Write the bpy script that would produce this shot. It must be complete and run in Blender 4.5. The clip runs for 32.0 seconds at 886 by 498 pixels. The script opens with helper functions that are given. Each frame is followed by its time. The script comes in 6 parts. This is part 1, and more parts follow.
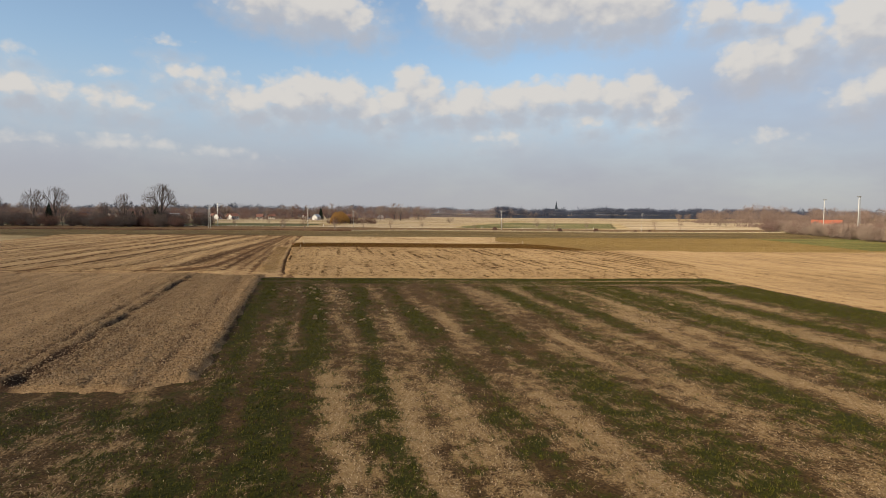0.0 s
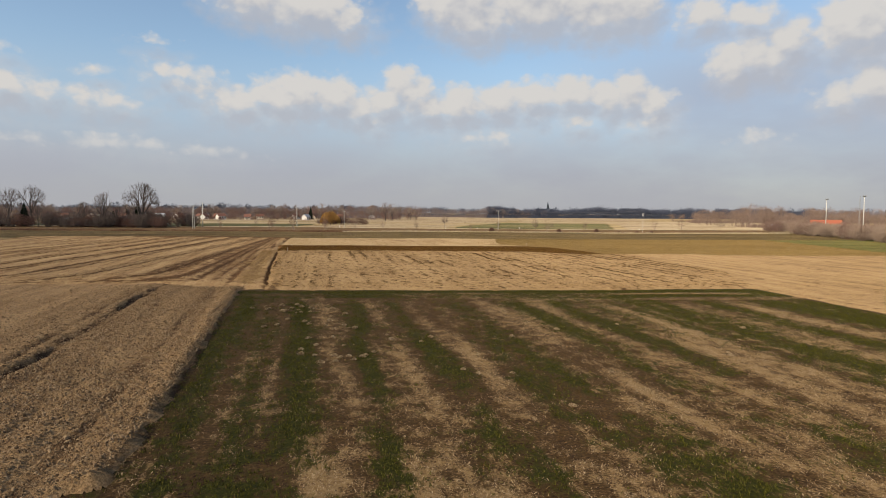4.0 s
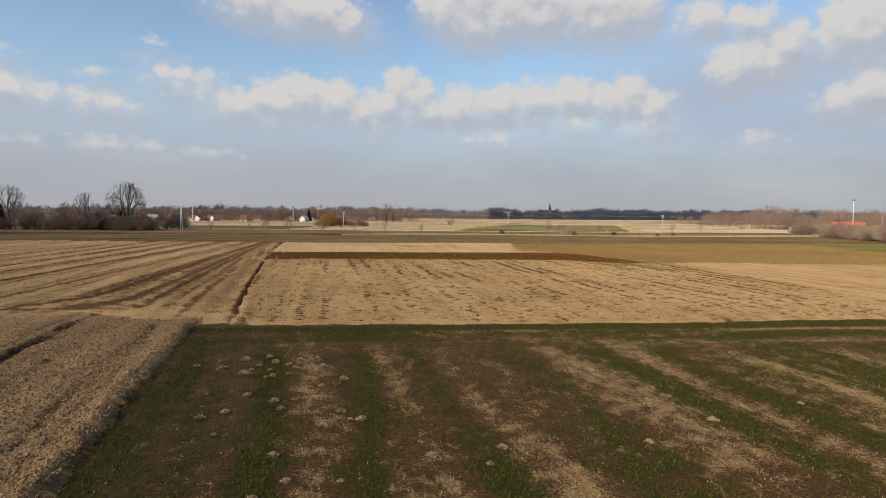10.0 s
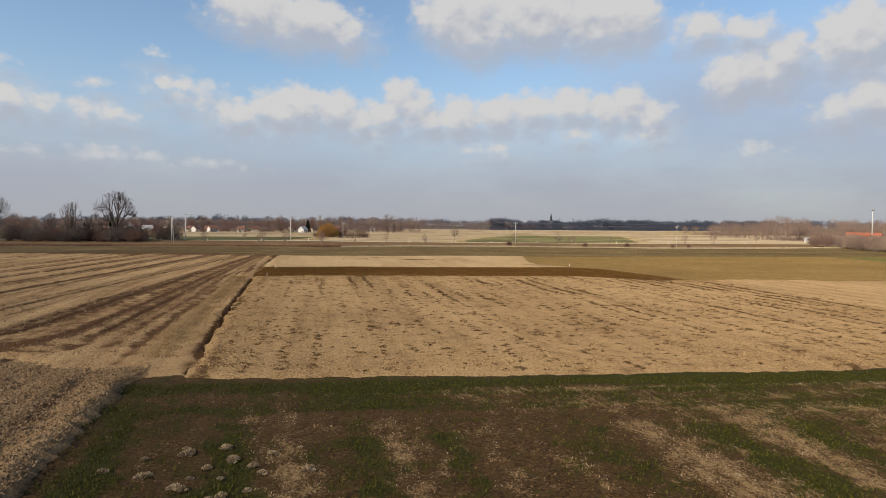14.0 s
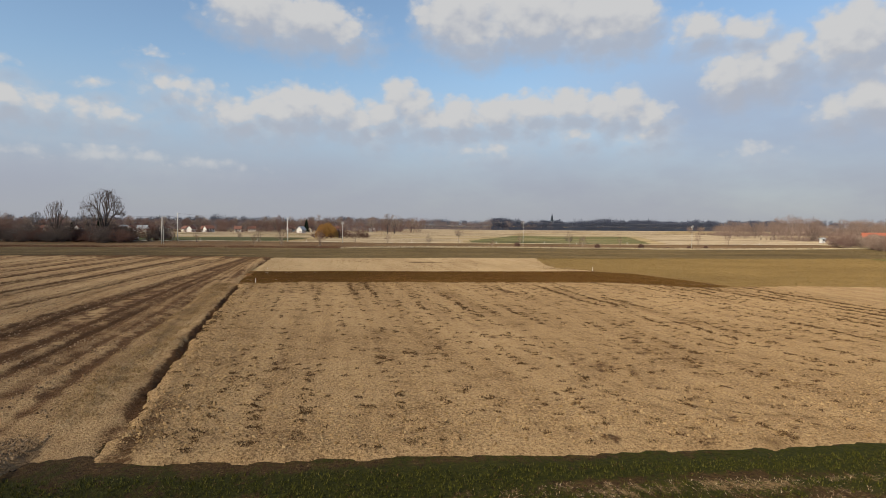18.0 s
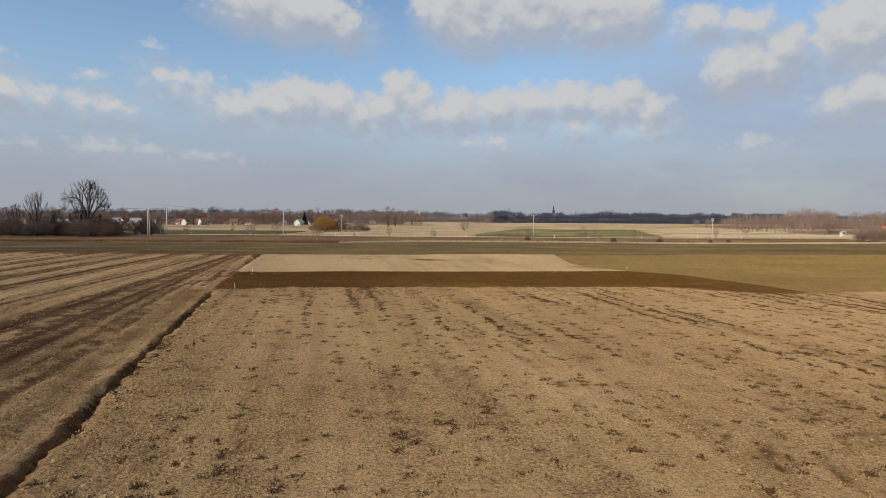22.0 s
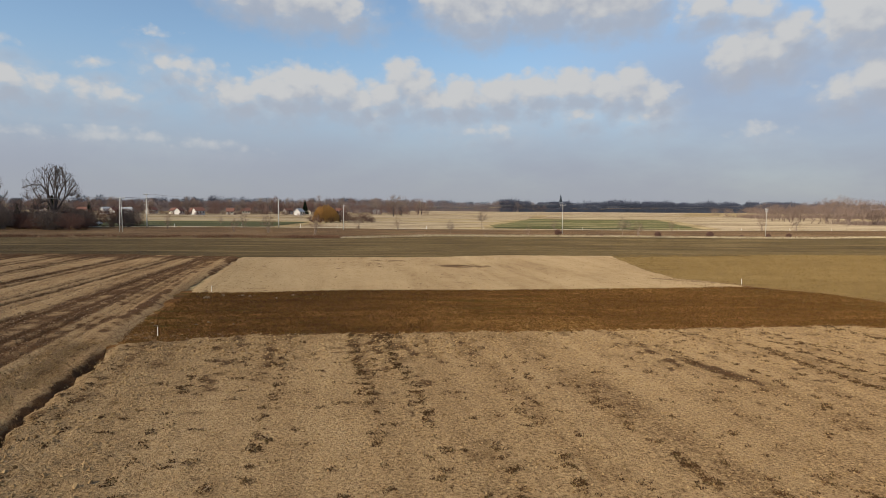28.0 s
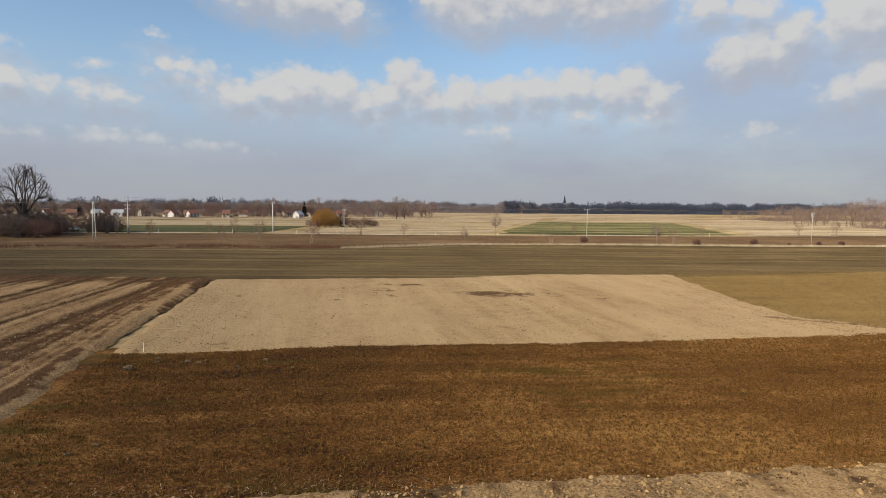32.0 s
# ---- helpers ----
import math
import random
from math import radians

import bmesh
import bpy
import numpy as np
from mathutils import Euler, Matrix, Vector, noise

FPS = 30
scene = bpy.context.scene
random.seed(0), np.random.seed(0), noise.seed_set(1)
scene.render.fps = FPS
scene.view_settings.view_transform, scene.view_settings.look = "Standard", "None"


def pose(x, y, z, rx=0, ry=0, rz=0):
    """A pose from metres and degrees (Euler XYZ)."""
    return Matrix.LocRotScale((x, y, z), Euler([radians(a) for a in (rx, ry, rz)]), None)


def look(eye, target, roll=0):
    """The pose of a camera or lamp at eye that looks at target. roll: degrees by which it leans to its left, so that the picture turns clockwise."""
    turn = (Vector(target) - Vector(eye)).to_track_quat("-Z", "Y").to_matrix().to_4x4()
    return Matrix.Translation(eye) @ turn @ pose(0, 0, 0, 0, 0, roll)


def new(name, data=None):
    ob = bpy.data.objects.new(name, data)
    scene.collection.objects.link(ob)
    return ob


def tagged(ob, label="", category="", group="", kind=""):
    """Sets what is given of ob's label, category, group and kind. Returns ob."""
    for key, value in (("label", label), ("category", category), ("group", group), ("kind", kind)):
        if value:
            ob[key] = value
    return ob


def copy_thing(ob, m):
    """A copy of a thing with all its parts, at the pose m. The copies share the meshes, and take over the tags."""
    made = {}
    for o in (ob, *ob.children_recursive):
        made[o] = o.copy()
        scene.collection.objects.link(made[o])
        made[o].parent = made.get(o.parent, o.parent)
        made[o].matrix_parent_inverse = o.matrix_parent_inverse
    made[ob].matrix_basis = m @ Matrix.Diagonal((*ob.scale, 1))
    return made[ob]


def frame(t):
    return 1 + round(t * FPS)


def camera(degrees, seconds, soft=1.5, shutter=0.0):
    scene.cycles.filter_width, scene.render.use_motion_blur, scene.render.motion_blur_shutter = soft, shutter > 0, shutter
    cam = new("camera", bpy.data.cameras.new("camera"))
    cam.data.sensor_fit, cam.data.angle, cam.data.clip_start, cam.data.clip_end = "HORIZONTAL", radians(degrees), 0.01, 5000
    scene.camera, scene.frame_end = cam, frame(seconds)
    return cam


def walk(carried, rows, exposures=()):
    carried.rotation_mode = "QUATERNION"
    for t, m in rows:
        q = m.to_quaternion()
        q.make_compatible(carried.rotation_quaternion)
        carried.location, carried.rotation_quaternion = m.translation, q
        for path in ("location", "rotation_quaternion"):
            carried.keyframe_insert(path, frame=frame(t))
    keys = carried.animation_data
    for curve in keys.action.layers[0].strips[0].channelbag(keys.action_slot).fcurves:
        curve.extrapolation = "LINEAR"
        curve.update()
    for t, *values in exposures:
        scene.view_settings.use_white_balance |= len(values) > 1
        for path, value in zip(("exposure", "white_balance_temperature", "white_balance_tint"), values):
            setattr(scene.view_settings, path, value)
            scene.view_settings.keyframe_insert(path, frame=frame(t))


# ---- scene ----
cam = camera(72.0, 32.0, 0.6)
PATH = [
    (0.0, (0.000, 0.000, 7.094), (-0.254, 9.979, 6.497), 0.42),
    (1.0, (-0.561, 2.363, 7.136), (-0.796, 12.341, 6.520), 0.42),
    (2.0, (-1.050, 4.621, 7.166), (-1.271, 14.600, 6.551), 0.42),
    (2.5, (-1.252, 5.747, 7.175), (-1.349, 15.728, 6.567), 0.42),
    (3.5, (-1.749, 8.106, 7.183), (-1.845, 18.088, 6.583), 0.42),
    (5.0, (-2.537, 12.023, 7.178), (-2.628, 22.005, 6.579), 0.42),
    (6.5, (-3.259, 16.094, 7.172), (-3.343, 26.076, 6.578), 0.42),
    (8.0, (-3.887, 20.124, 7.185), (-3.970, 30.106, 6.593), 0.42),
    (9.5, (-4.518, 24.187, 7.211), (-4.606, 34.170, 6.631), 0.42),
    (11.0, (-5.165, 28.148, 7.245), (-5.248, 38.132, 6.671), 0.42),
    (11.5, (-5.387, 29.484, 7.254), (-5.472, 39.468, 6.690), 0.42),
    (12.0, (-5.609, 30.824, 7.261), (-5.691, 40.810, 6.742), 0.42),
    (12.5, (-5.829, 32.155, 7.264), (-5.912, 42.144, 6.819), 0.42),
    (13.0, (-6.044, 33.467, 7.262), (-6.128, 43.459, 6.864), 0.42),
    (14.5, (-6.675, 37.291, 7.228), (-6.757, 47.282, 6.821), 0.42),
    (16.5, (-7.542, 42.276, 7.153), (-7.610, 52.268, 6.753), 0.42),
    (18.0, (-8.256, 46.214, 7.123), (-8.328, 56.206, 6.721), 0.42),
    (19.5, (-8.934, 50.514, 7.113), (-8.999, 60.506, 6.718), 0.42),
    (21.0, (-9.657, 55.168, 7.118), (-9.716, 65.160, 6.725), 0.42),
    (21.5, (-9.924, 56.863, 7.120), (-9.984, 66.855, 6.705), 0.42),
    (22.0, (-10.209, 58.657, 7.122), (-10.272, 68.643, 6.600), 0.42),
    (22.5, (-10.505, 60.515, 7.126), (-10.572, 70.498, 6.538), 0.42),
    (23.0, (-10.811, 62.414, 7.136), (-10.873, 72.395, 6.519), 0.42),
    (23.5, (-11.126, 64.335, 7.150), (-11.202, 74.313, 6.482), 0.42),
    (24.0, (-11.449, 66.276, 7.172), (-11.518, 76.253, 6.491), 0.42),
    (26.0, (-12.804, 74.532, 7.325), (-12.894, 84.508, 6.632), 0.42),
    (28.0, (-14.254, 82.999, 7.556), (-14.362, 92.973, 6.846), 0.42),
    (30.0, (-15.699, 91.547, 7.921), (-15.808, 101.521, 7.211), 0.42),
    (31.0, (-16.444, 95.815, 8.141), (-16.555, 105.790, 7.449), 0.42),
    (32.0, (-17.176, 100.183, 8.364), (-17.298, 110.158, 7.670), 0.42),
]
walk(cam, [(t, look(eye, target, roll)) for t, eye, target, roll in PATH],
     [(0.0, 0.05, 6760.0, 10.0), (9.0, 0.02, 6600.0, 10.0), (14.0, 0.0, 6470.0, 10.0), (18.0, -0.07, 6380.0, 9.5), (22.0, -0.14, 6280.0, 9.0), (28.0, -0.12, 6300.0, 9.0), (32.0, -0.05, 6400.0, 9.5)])

# ---- sky, sun ----
SUN_EL, SUN_AZ = 33.0, 229.0          # degrees; azimuth clockwise from +y
sun = new("sun", bpy.data.lights.new("sun", "SUN"))
sun.data.energy, sun.data.angle, sun.data.color = 4.6, radians(0.6), (1.0, 0.87, 0.67)
sdir = Vector((math.sin(radians(SUN_AZ)) * math.cos(radians(SUN_EL)), math.cos(radians(SUN_AZ)) * math.cos(radians(SUN_EL)), math.sin(radians(SUN_EL))))
sun.matrix_world = look(sdir * 300, (0, 0, 0))


class Nodes:
    """Short hand for node trees."""

    def __init__(self, tree):
        self.t = tree

    def add(self, kind, **props):
        n = self.t.nodes.new(kind)
        for key, value in props.items():
            setattr(n, key, value)
        return n

    def put(self, socket, value):
        if isinstance(value, bpy.types.NodeSocket):
            self.t.links.new(value, socket)
        else:
            socket.default_value = value

    def math(self, op, a, b=0.0, c=None, clamp=False):
        n = self.add("ShaderNodeMath", operation=op, use_clamp=clamp)
        for i, v in enumerate((a, b) if c is None else (a, b, c)):
            self.put(n.inputs[i], v)
        return n.outputs[0]

    def vmath(self, op, a, b=(0, 0, 0)):
        n = self.add("ShaderNodeVectorMath", operation=op)
        self.put(n.inputs[0], a)
        self.put(n.inputs[1], b)
        return n.outputs["Value"] if op in ("LENGTH", "DOT_PRODUCT") else n.outputs[0]

    def triple(self, a, b, c):
        n = self.add("ShaderNodeVectorMath", operation="MULTIPLY_ADD")
        for i, v in enumerate((a, b, c)):
            self.put(n.inputs[i], v)
        return n.outputs[0]

    def mark(self, name):
        n = self.add("ShaderNodeAttribute", attribute_name=name)
        return n.outputs["Fac"]

    def position(self):
        return self.add("ShaderNodeNewGeometry").outputs["Position"]

    def object_pos(self):
        return self.add("ShaderNodeTexCoord").outputs["Object"]

    def map(self, vec, loc=(0, 0, 0), rot=0.0, scale=(1, 1, 1)):
        if rot:                                       # turn first, then stretch
            vec = self.turn(vec, rot)
        n = self.add("ShaderNodeMapping")
        self.put(n.inputs[0], vec)
        n.inputs[1].default_value, n.inputs[2].default_value, n.inputs[3].default_value = loc, (0, 0, 0), scale
        return n.outputs[0]

    def turn(self, vec, rot):
        n = self.add("ShaderNodeMapping")
        self.put(n.inputs[0], vec)
        n.inputs[2].default_value = (0, 0, radians(rot))
        return n.outputs[0]

    def noise(self, vec, scale, detail=4.0, rough=0.55, lift=0.0):
        n = self.add("ShaderNodeTexNoise")
        self.put(n.inputs["Vector"], vec)
        n.inputs["Scale"].default_value, n.inputs["Detail"].default_value, n.inputs["Roughness"].default_value = scale, detail, rough
        n.inputs["Distortion"].default_value = lift
        return n.outputs["Fac"]

    def voronoi(self, vec, scale, out="Distance"):
        n = self.add("ShaderNodeTexVoronoi")
        self.put(n.inputs["Vector"], vec)
        n.inputs["Scale"].default_value = scale
        return n.outputs[out]

    def billow(self, vec, scale):
        n = self.add("ShaderNodeTexVoronoi", voronoi_dimensions="2D", feature="SMOOTH_F1")
        self.put(n.inputs["Vector"], vec)
        n.inputs["Scale"].default_value, n.inputs["Smoothness"].default_value = scale, 0.45
        return n.outputs["Distance"]

    def ramp(self, fac, stops):
        n = self.add("ShaderNodeValToRGB")
        self.put(n.inputs[0], fac)
        while len(n.color_ramp.elements) < len(stops):
            n.color_ramp.elements.new(0.5)
        for e, (at, col) in zip(n.color_ramp.elements, stops):
            e.position, e.color = at, (*col, 1) if len(col) == 3 else col
        return n.outputs[0]

    def step(self, fac, lo, hi, a=0.0, b=1.0):
        n = self.add("ShaderNodeMapRange", interpolation_type="SMOOTHSTEP")
        self.put(n.inputs[0], fac)
        n.inputs[1].default_value, n.inputs[2].default_value, n.inputs[3].default_value, n.inputs[4].default_value = lo, hi, a, b
        return n.outputs[0]

    def mix(self, fac, a, b, blend="MIX"):
        n = self.add("ShaderNodeMix", data_type="RGBA", blend_type=blend)
        for s, v in zip((n.inputs[0], n.inputs[6], n.inputs[7]), (fac, a, b)):
            self.put(s, (*v, 1) if isinstance(v, tuple) and len(v) == 3 else v)
        return n.outputs[2]

    def split(self, vec):
        n = self.add("ShaderNodeSeparateXYZ")
        self.put(n.inputs[0], vec)
        return n.outputs

    def join(self, x, y, z=0.0):
        n = self.add("ShaderNodeCombineXYZ")
        for s, v in zip(n.inputs, (x, y, z)):
            self.put(s, v)
        return n.outputs[0]


# cloud heads, bank by bank: azimuth, elevation, half width, half height in degrees
UPPER = [(-17.4, 18.5, 4.2, 1.9), (-13.2, 17.9, 5.0, 1.9), (-9.7, 16.9, 2.5, 1.2), (1.0, 18.8, 4.4, 2.7), (2.4, 17.6, 3.4, 2.2), (8.1, 18.7, 5.4, 2.7), (13.5, 18.1, 5.1, 2.5), (16.3, 17.9, 2.7, 1.9)]
MIDDLE = [(-19.1, 9.6, 2.6, 1.3), (-15.8, 10.0, 2.7, 1.7), (-13.7, 10.7, 2.5, 1.8), (-10.5, 10.4, 2.4, 1.7), (-8.5, 9.6, 1.7, 1.4), (-6.0, 10.1, 2.1, 1.5),
          (-4.7, 11.8, 2.0, 1.5), (-3.4, 11.2, 2.0, 1.5), (-2.0, 9.7, 2.6, 1.4), (0.9, 9.9, 2.5, 1.6), (4.4, 10.3, 2.6, 1.6), (7.5, 10.6, 3.1, 1.6), (11.3, 10.8, 2.3, 1.7), (14.3, 10.4, 2.2, 1.5), (16.0, 10.7, 2.0, 1.6), (18.4, 9.8, 1.7, 1.4)]
EASTERN = [(24.3, 12.4, 1.8, 1.6), (25.9, 13.0, 1.6, 1.8), (27.5, 12.6, 1.3, 1.2), (28.5, 13.9, 1.9, 1.6), (21.9, 16.6, 2.3, 1.2), (25.4, 16.0, 2.2, 1.1), (33.3, 14.6, 3.2, 2.6), (31.9, 9.3, 1.5, 1.0), (34.9, 9.8, 2.2, 1.6), (37.5, 12.0, 3.0, 2.0)]
WESTERN = [(-36.2, 9.5, 1.9, 1.2), (-33.9, 9.3, 1.8, 0.8), (-30.7, 9.1, 1.6, 0.8), (-28.6, 8.9, 1.8, 0.7), (-30.3, 11.1, 0.8, 0.35), (-25.3, 11.5, 1.8, 0.7), (-22.8, 11.6, 2.0, 0.7), (-22.3, 10.5, 1.8, 0.7), (-36.8, 11.9, 0.9, 0.4), (-26.0, 14.0, 0.7, 0.3)]
SMALL = [(-30.0, 5.5, 1.7, 0.45), (-27.1, 5.3, 2.5, 0.45), (-23.0, 4.9, 2.8, 0.35), (-35.8, 5.5, 1.5, 0.5), (4.0, 6.9, 2.6, 0.5), (11.7, 8.2, 1.1, 0.7), (17.8, 8.0, 1.5, 0.8), (26.3, 6.4, 1.3, 0.4), (-7.0, 8.4, 0.9, 0.6)]
BEYOND = [(52, 15, 9, 4), (-55, 14, 10, 3), (120, 20, 20, 6), (-110, 22, 20, 6), (0, 34, 14, 5), (-40, 40, 12, 5)]


def cloud_group():
    tree = bpy.data.node_groups.new("cloud_field", "ShaderNodeTree")
    tree.interface.new_socket("Vector", in_out="INPUT", socket_type="NodeSocketVector")
    tree.interface.new_socket("Fac", in_out="OUTPUT", socket_type="NodeSocketFloat")
    g = Nodes(tree)
    src, out = g.add("NodeGroupInput"), g.add("NodeGroupOutput")
    v = src.outputs[0]
    push = g.add("ShaderNodeTexNoise")
    g.put(push.inputs["Vector"], g.map(v, (5.3, 2.1, 0), 0, (0.42, 0.55, 1)))
    push.inputs["Scale"].default_value, push.inputs["Detail"].default_value = 1.0, 3.0
    at = g.triple(g.vmath("SUBTRACT", push.outputs["Color"], (0.5, 0.5, 0.5)), (2.2, 1.3, 0), v)
    total = -4.0
    for az, el, w, h in UPPER + MIDDLE + EASTERN + WESTERN + SMALL + BEYOND:
        size = min(w, h)
        m = g.triple(at, (1 / w, 1 / h, 0), (-az / w, -el / h, 0))
        near = g.math("MULTIPLY_ADD", g.vmath("LENGTH", m), -size, size)
        total = near if isinstance(total, float) else g.math("SMOOTH_MAX", total, near, 0.35)
    total = g.math("MINIMUM", g.math("MAXIMUM", total, -3.0), 1.5)
    puffs = g.math("MULTIPLY_ADD", g.billow(g.map(v, (0, 0, 0), 0, (0.62, 0.85, 1)), 1.0), -0.85, 0.5)
    small = g.math("MULTIPLY_ADD", g.billow(g.map(at, (7, 3, 0), 0, (1.5, 1.9, 1)), 1.0), -0.32, 0.14)
    fine = g.math("MULTIPLY_ADD", g.noise(g.map(v, (1, 2, 3), 0, (1.1, 1.5, 1)), 1.0, 6.0, 0.6), 0.75, -0.375)
    d = g.math("ADD", g.math("ADD", total, puffs), g.math("ADD", small, fine))
    tree.links.new(d, out.inputs[0])
    return tree


world = bpy.data.worlds.new("sky")
scene.world = world
world.use_nodes = True
world.cycles.sampling_method, world.cycles.sample_map_resolution = "MANUAL", 512
w = Nodes(world.node_tree)
world.node_tree.nodes.clear()
sky = w.add("ShaderNodeTexSky", sky_type="NISHITA", sun_disc=False)
sky.sun_elevation, sky.sun_rotation, sky.air_density, sky.dust_density = radians(SUN_EL), radians(SUN_AZ), 1.0, 1.2
way = w.add("ShaderNodeTexCoord").outputs["Generated"]
xyz = w.split(way)
deg = 180 / math.pi
az = w.math("MULTIPLY", w.math("ARCTAN2", xyz[0], xyz[1]), deg)
el = w.math("MULTIPLY", w.math("ARCSINE", w.math("MINIMUM", w.math("MAXIMUM", xyz[2], -1.0), 1.0)), deg)
sheet = w.join(az, el)
group = cloud_group()


def cloud_at(vec):
    n = w.add("ShaderNodeGroup", node_tree=group)
    w.put(n.inputs[0], vec)
    return n.outputs[0]


dens = cloud_at(sheet)
above = cloud_at(w.vmath("ADD", sheet, (-0.5, 1.3, 0)))
lit = w.step(w.math("SUBTRACT", dens, above), -1.35, 1.0)
crisp, faint = w.step(dens, -0.25, 0.8), w.step(dens, -0.9, 1.5)
cover = w.math("MULTIPLY_ADD", lit, w.math("SUBTRACT", crisp, faint), faint)
cover = w.math("MAXIMUM", cover, w.math("MULTIPLY", w.step(above, -1.1, 1.7), 0.85))
puff = w.mix(lit, (0.445, 0.465, 0.52), (0.645, 0.635, 0.625))
clear = w.mix(1.0, sky.outputs[0], (0.149, 0.156, 0.157), "MULTIPLY")
veil = w.noise(w.map(sheet, (9, 4, 0), 0, (0.05, 0.12, 1)), 1.0, 5.0, 0.6)
low = w.step(el, 14.5, 3.0)
right = w.step(az, 2.0, 24.0, 0.0, 0.92)
right = w.math("MULTIPLY", right, w.step(el, 18.5, 10.0))
haze = w.math("MAXIMUM", low, right)
haze = w.math("MULTIPLY", haze, w.step(veil, 0.15, 0.6, 0.8, 1.0), clamp=True)
hazy = w.mix(haze, clear, w.mix(w.step(el, 10.0, 0.0), (0.375, 0.437, 0.562), (0.40, 0.412, 0.45)))
cover = w.math("MULTIPLY", cover, w.step(el, 2.0, 8.5, 0.25, 0.97))
back = w.add("ShaderNodeBackground")
w.put(back.inputs[0], w.mix(cover, hazy, puff))
back.inputs[1].default_value = 1.0
w.t.links.new(back.outputs[0], w.add("ShaderNodeOutputWorld").inputs[0])


# ---- materials ----
def material(name, rough=0.9):
    m = bpy.data.materials.new(name)
    m.use_nodes = True
    k = Nodes(m.node_tree)
    b = m.node_tree.nodes["Principled BSDF"]
    b.inputs["Roughness"].default_value = rough
    b.inputs["Specular IOR Level"].default_value = 0.12 if rough > 0.88 else 0.4
    b.inputs["Diffuse Roughness"].default_value = 1.0 if rough > 0.88 else 0.0
    return m, k, b


def bump(k, b, height, strength=0.5, dist=0.05):
    n = k.add("ShaderNodeBump")
    n.inputs["Strength"].default_value, n.inputs["Distance"].default_value = strength, dist
    k.put(n.inputs["Height"], height)
    k.t.links.new(n.outputs[0], b.inputs["Normal"])


def soil(name, dark, mid, pale, angle=0.0, across=1.0, along=0.05, rows=0.5, patch=0.5, grain=1.0, green=None, amount=0.0, mark=None, clods=0.06, shade_mottle=0.5, tone=1.0):
    """Worked or overgrown ground: patches, long rows at an angle, grain and clods."""
    dark, mid, pale = [tuple(c * tone for c in col) for col in (dark, mid, pale)]
    m, k, b = material(name, 0.95)
    p = k.position()
    big = k.noise(p, 0.055, 4, 0.6)
    med = k.noise(p, 0.6, 5, 0.65)
    row = k.noise(k.map(p, (0, 0, 0), angle, (across, along, 1)), 1.0, 4, 0.65)
    fine = k.noise(p, 9.0 * grain, 6, 0.72)
    f = k.math("MULTIPLY_ADD", k.math("SUBTRACT", big, 0.5), patch, 0.5)
    f = k.math("MULTIPLY_ADD", k.math("SUBTRACT", row, 0.5), rows, f)
    f = k.math("MULTIPLY_ADD", k.math("SUBTRACT", med, 0.5), 0.45, f)
    f = k.math("MULTIPLY_ADD", k.math("SUBTRACT", fine, 0.5), 1.35, f)
    col = k.ramp(f, [(0.22, dark), (0.5, mid), (0.78, pale)])
    # dark mottling, with the shade of small soil hollows painted in
    speck = k.math("MULTIPLY_ADD", k.math("SUBTRACT", med, 0.5), 0.45, k.noise(p, 8.0 * grain, 6, 0.75))
    col = k.mix(k.math("MULTIPLY", k.step(speck, 0.55, 0.66), shade_mottle), col, dark)
    if green:
        gmask = k.noise(k.map(p, (31, 17, 0), angle, (across * 0.8, along, 1)), 1.0, 5, 0.7)
        gmask = k.math("MULTIPLY_ADD", k.math("SUBTRACT", fine, 0.5), 0.5, gmask)
        col = k.mix(k.step(gmask, 0.62 - amount, 0.70 - amount), col, k.mix(fine, tuple(c * 0.6 for c in green), tuple(c * 1.5 for c in green)))
    if mark:
        # darker soil colour where the field's own mark is high
        dark_mark = k.math("MULTIPLY_ADD", k.math("SUBTRACT", fine, 0.5), 1.8, k.mark("dark_mark"))
        col = k.mix(k.step(dark_mark, 0.3, 0.75), col, k.mix(fine, tuple(c * 0.6 for c in mark), tuple(c * 1.4 for c in mark)))
    k.put(b.inputs["Base Color"], col)
    clod = k.math("ADD", k.noise(p, 14.0 * grain, 5, 0.7), k.math("MULTIPLY", k.voronoi(p, 7.0 * grain), 0.5))
    bump(k, b, clod, 1.0, clods * 2.2)
    return m


def plain(name, col, rough=0.8, vary=0.25, scale=3.0, metal=0.0, spread=0.0):
    m, k, b = material(name, rough)
    p = k.object_pos()
    n = k.noise(p, scale, 5, 0.65)
    c = k.mix(n, tuple(x * (1 - vary) for x in col), tuple(min(1, x * (1 + vary)) for x in col))
    if spread:
        r = k.add("ShaderNodeObjectInfo").outputs["Random"]
        c = k.mix(k.math("MULTIPLY", r, spread), c, tuple(x * 0.45 for x in col))
    k.put(b.inputs["Base Color"], c)
    b.inputs["Metallic"].default_value = metal
    bump(k, b, k.noise(p, scale * 6, 4, 0.6), 0.3, 0.02)
    return m


def scatter_mat(name, stops, rough=0.9):
    """Loose pieces, each with a shade of its own."""
    m, k, b = material(name, rough)
    r = k.add("ShaderNodeNewGeometry").outputs["Random Per Island"]
    k.put(b.inputs["Base Color"], k.ramp(r, stops))
    return m


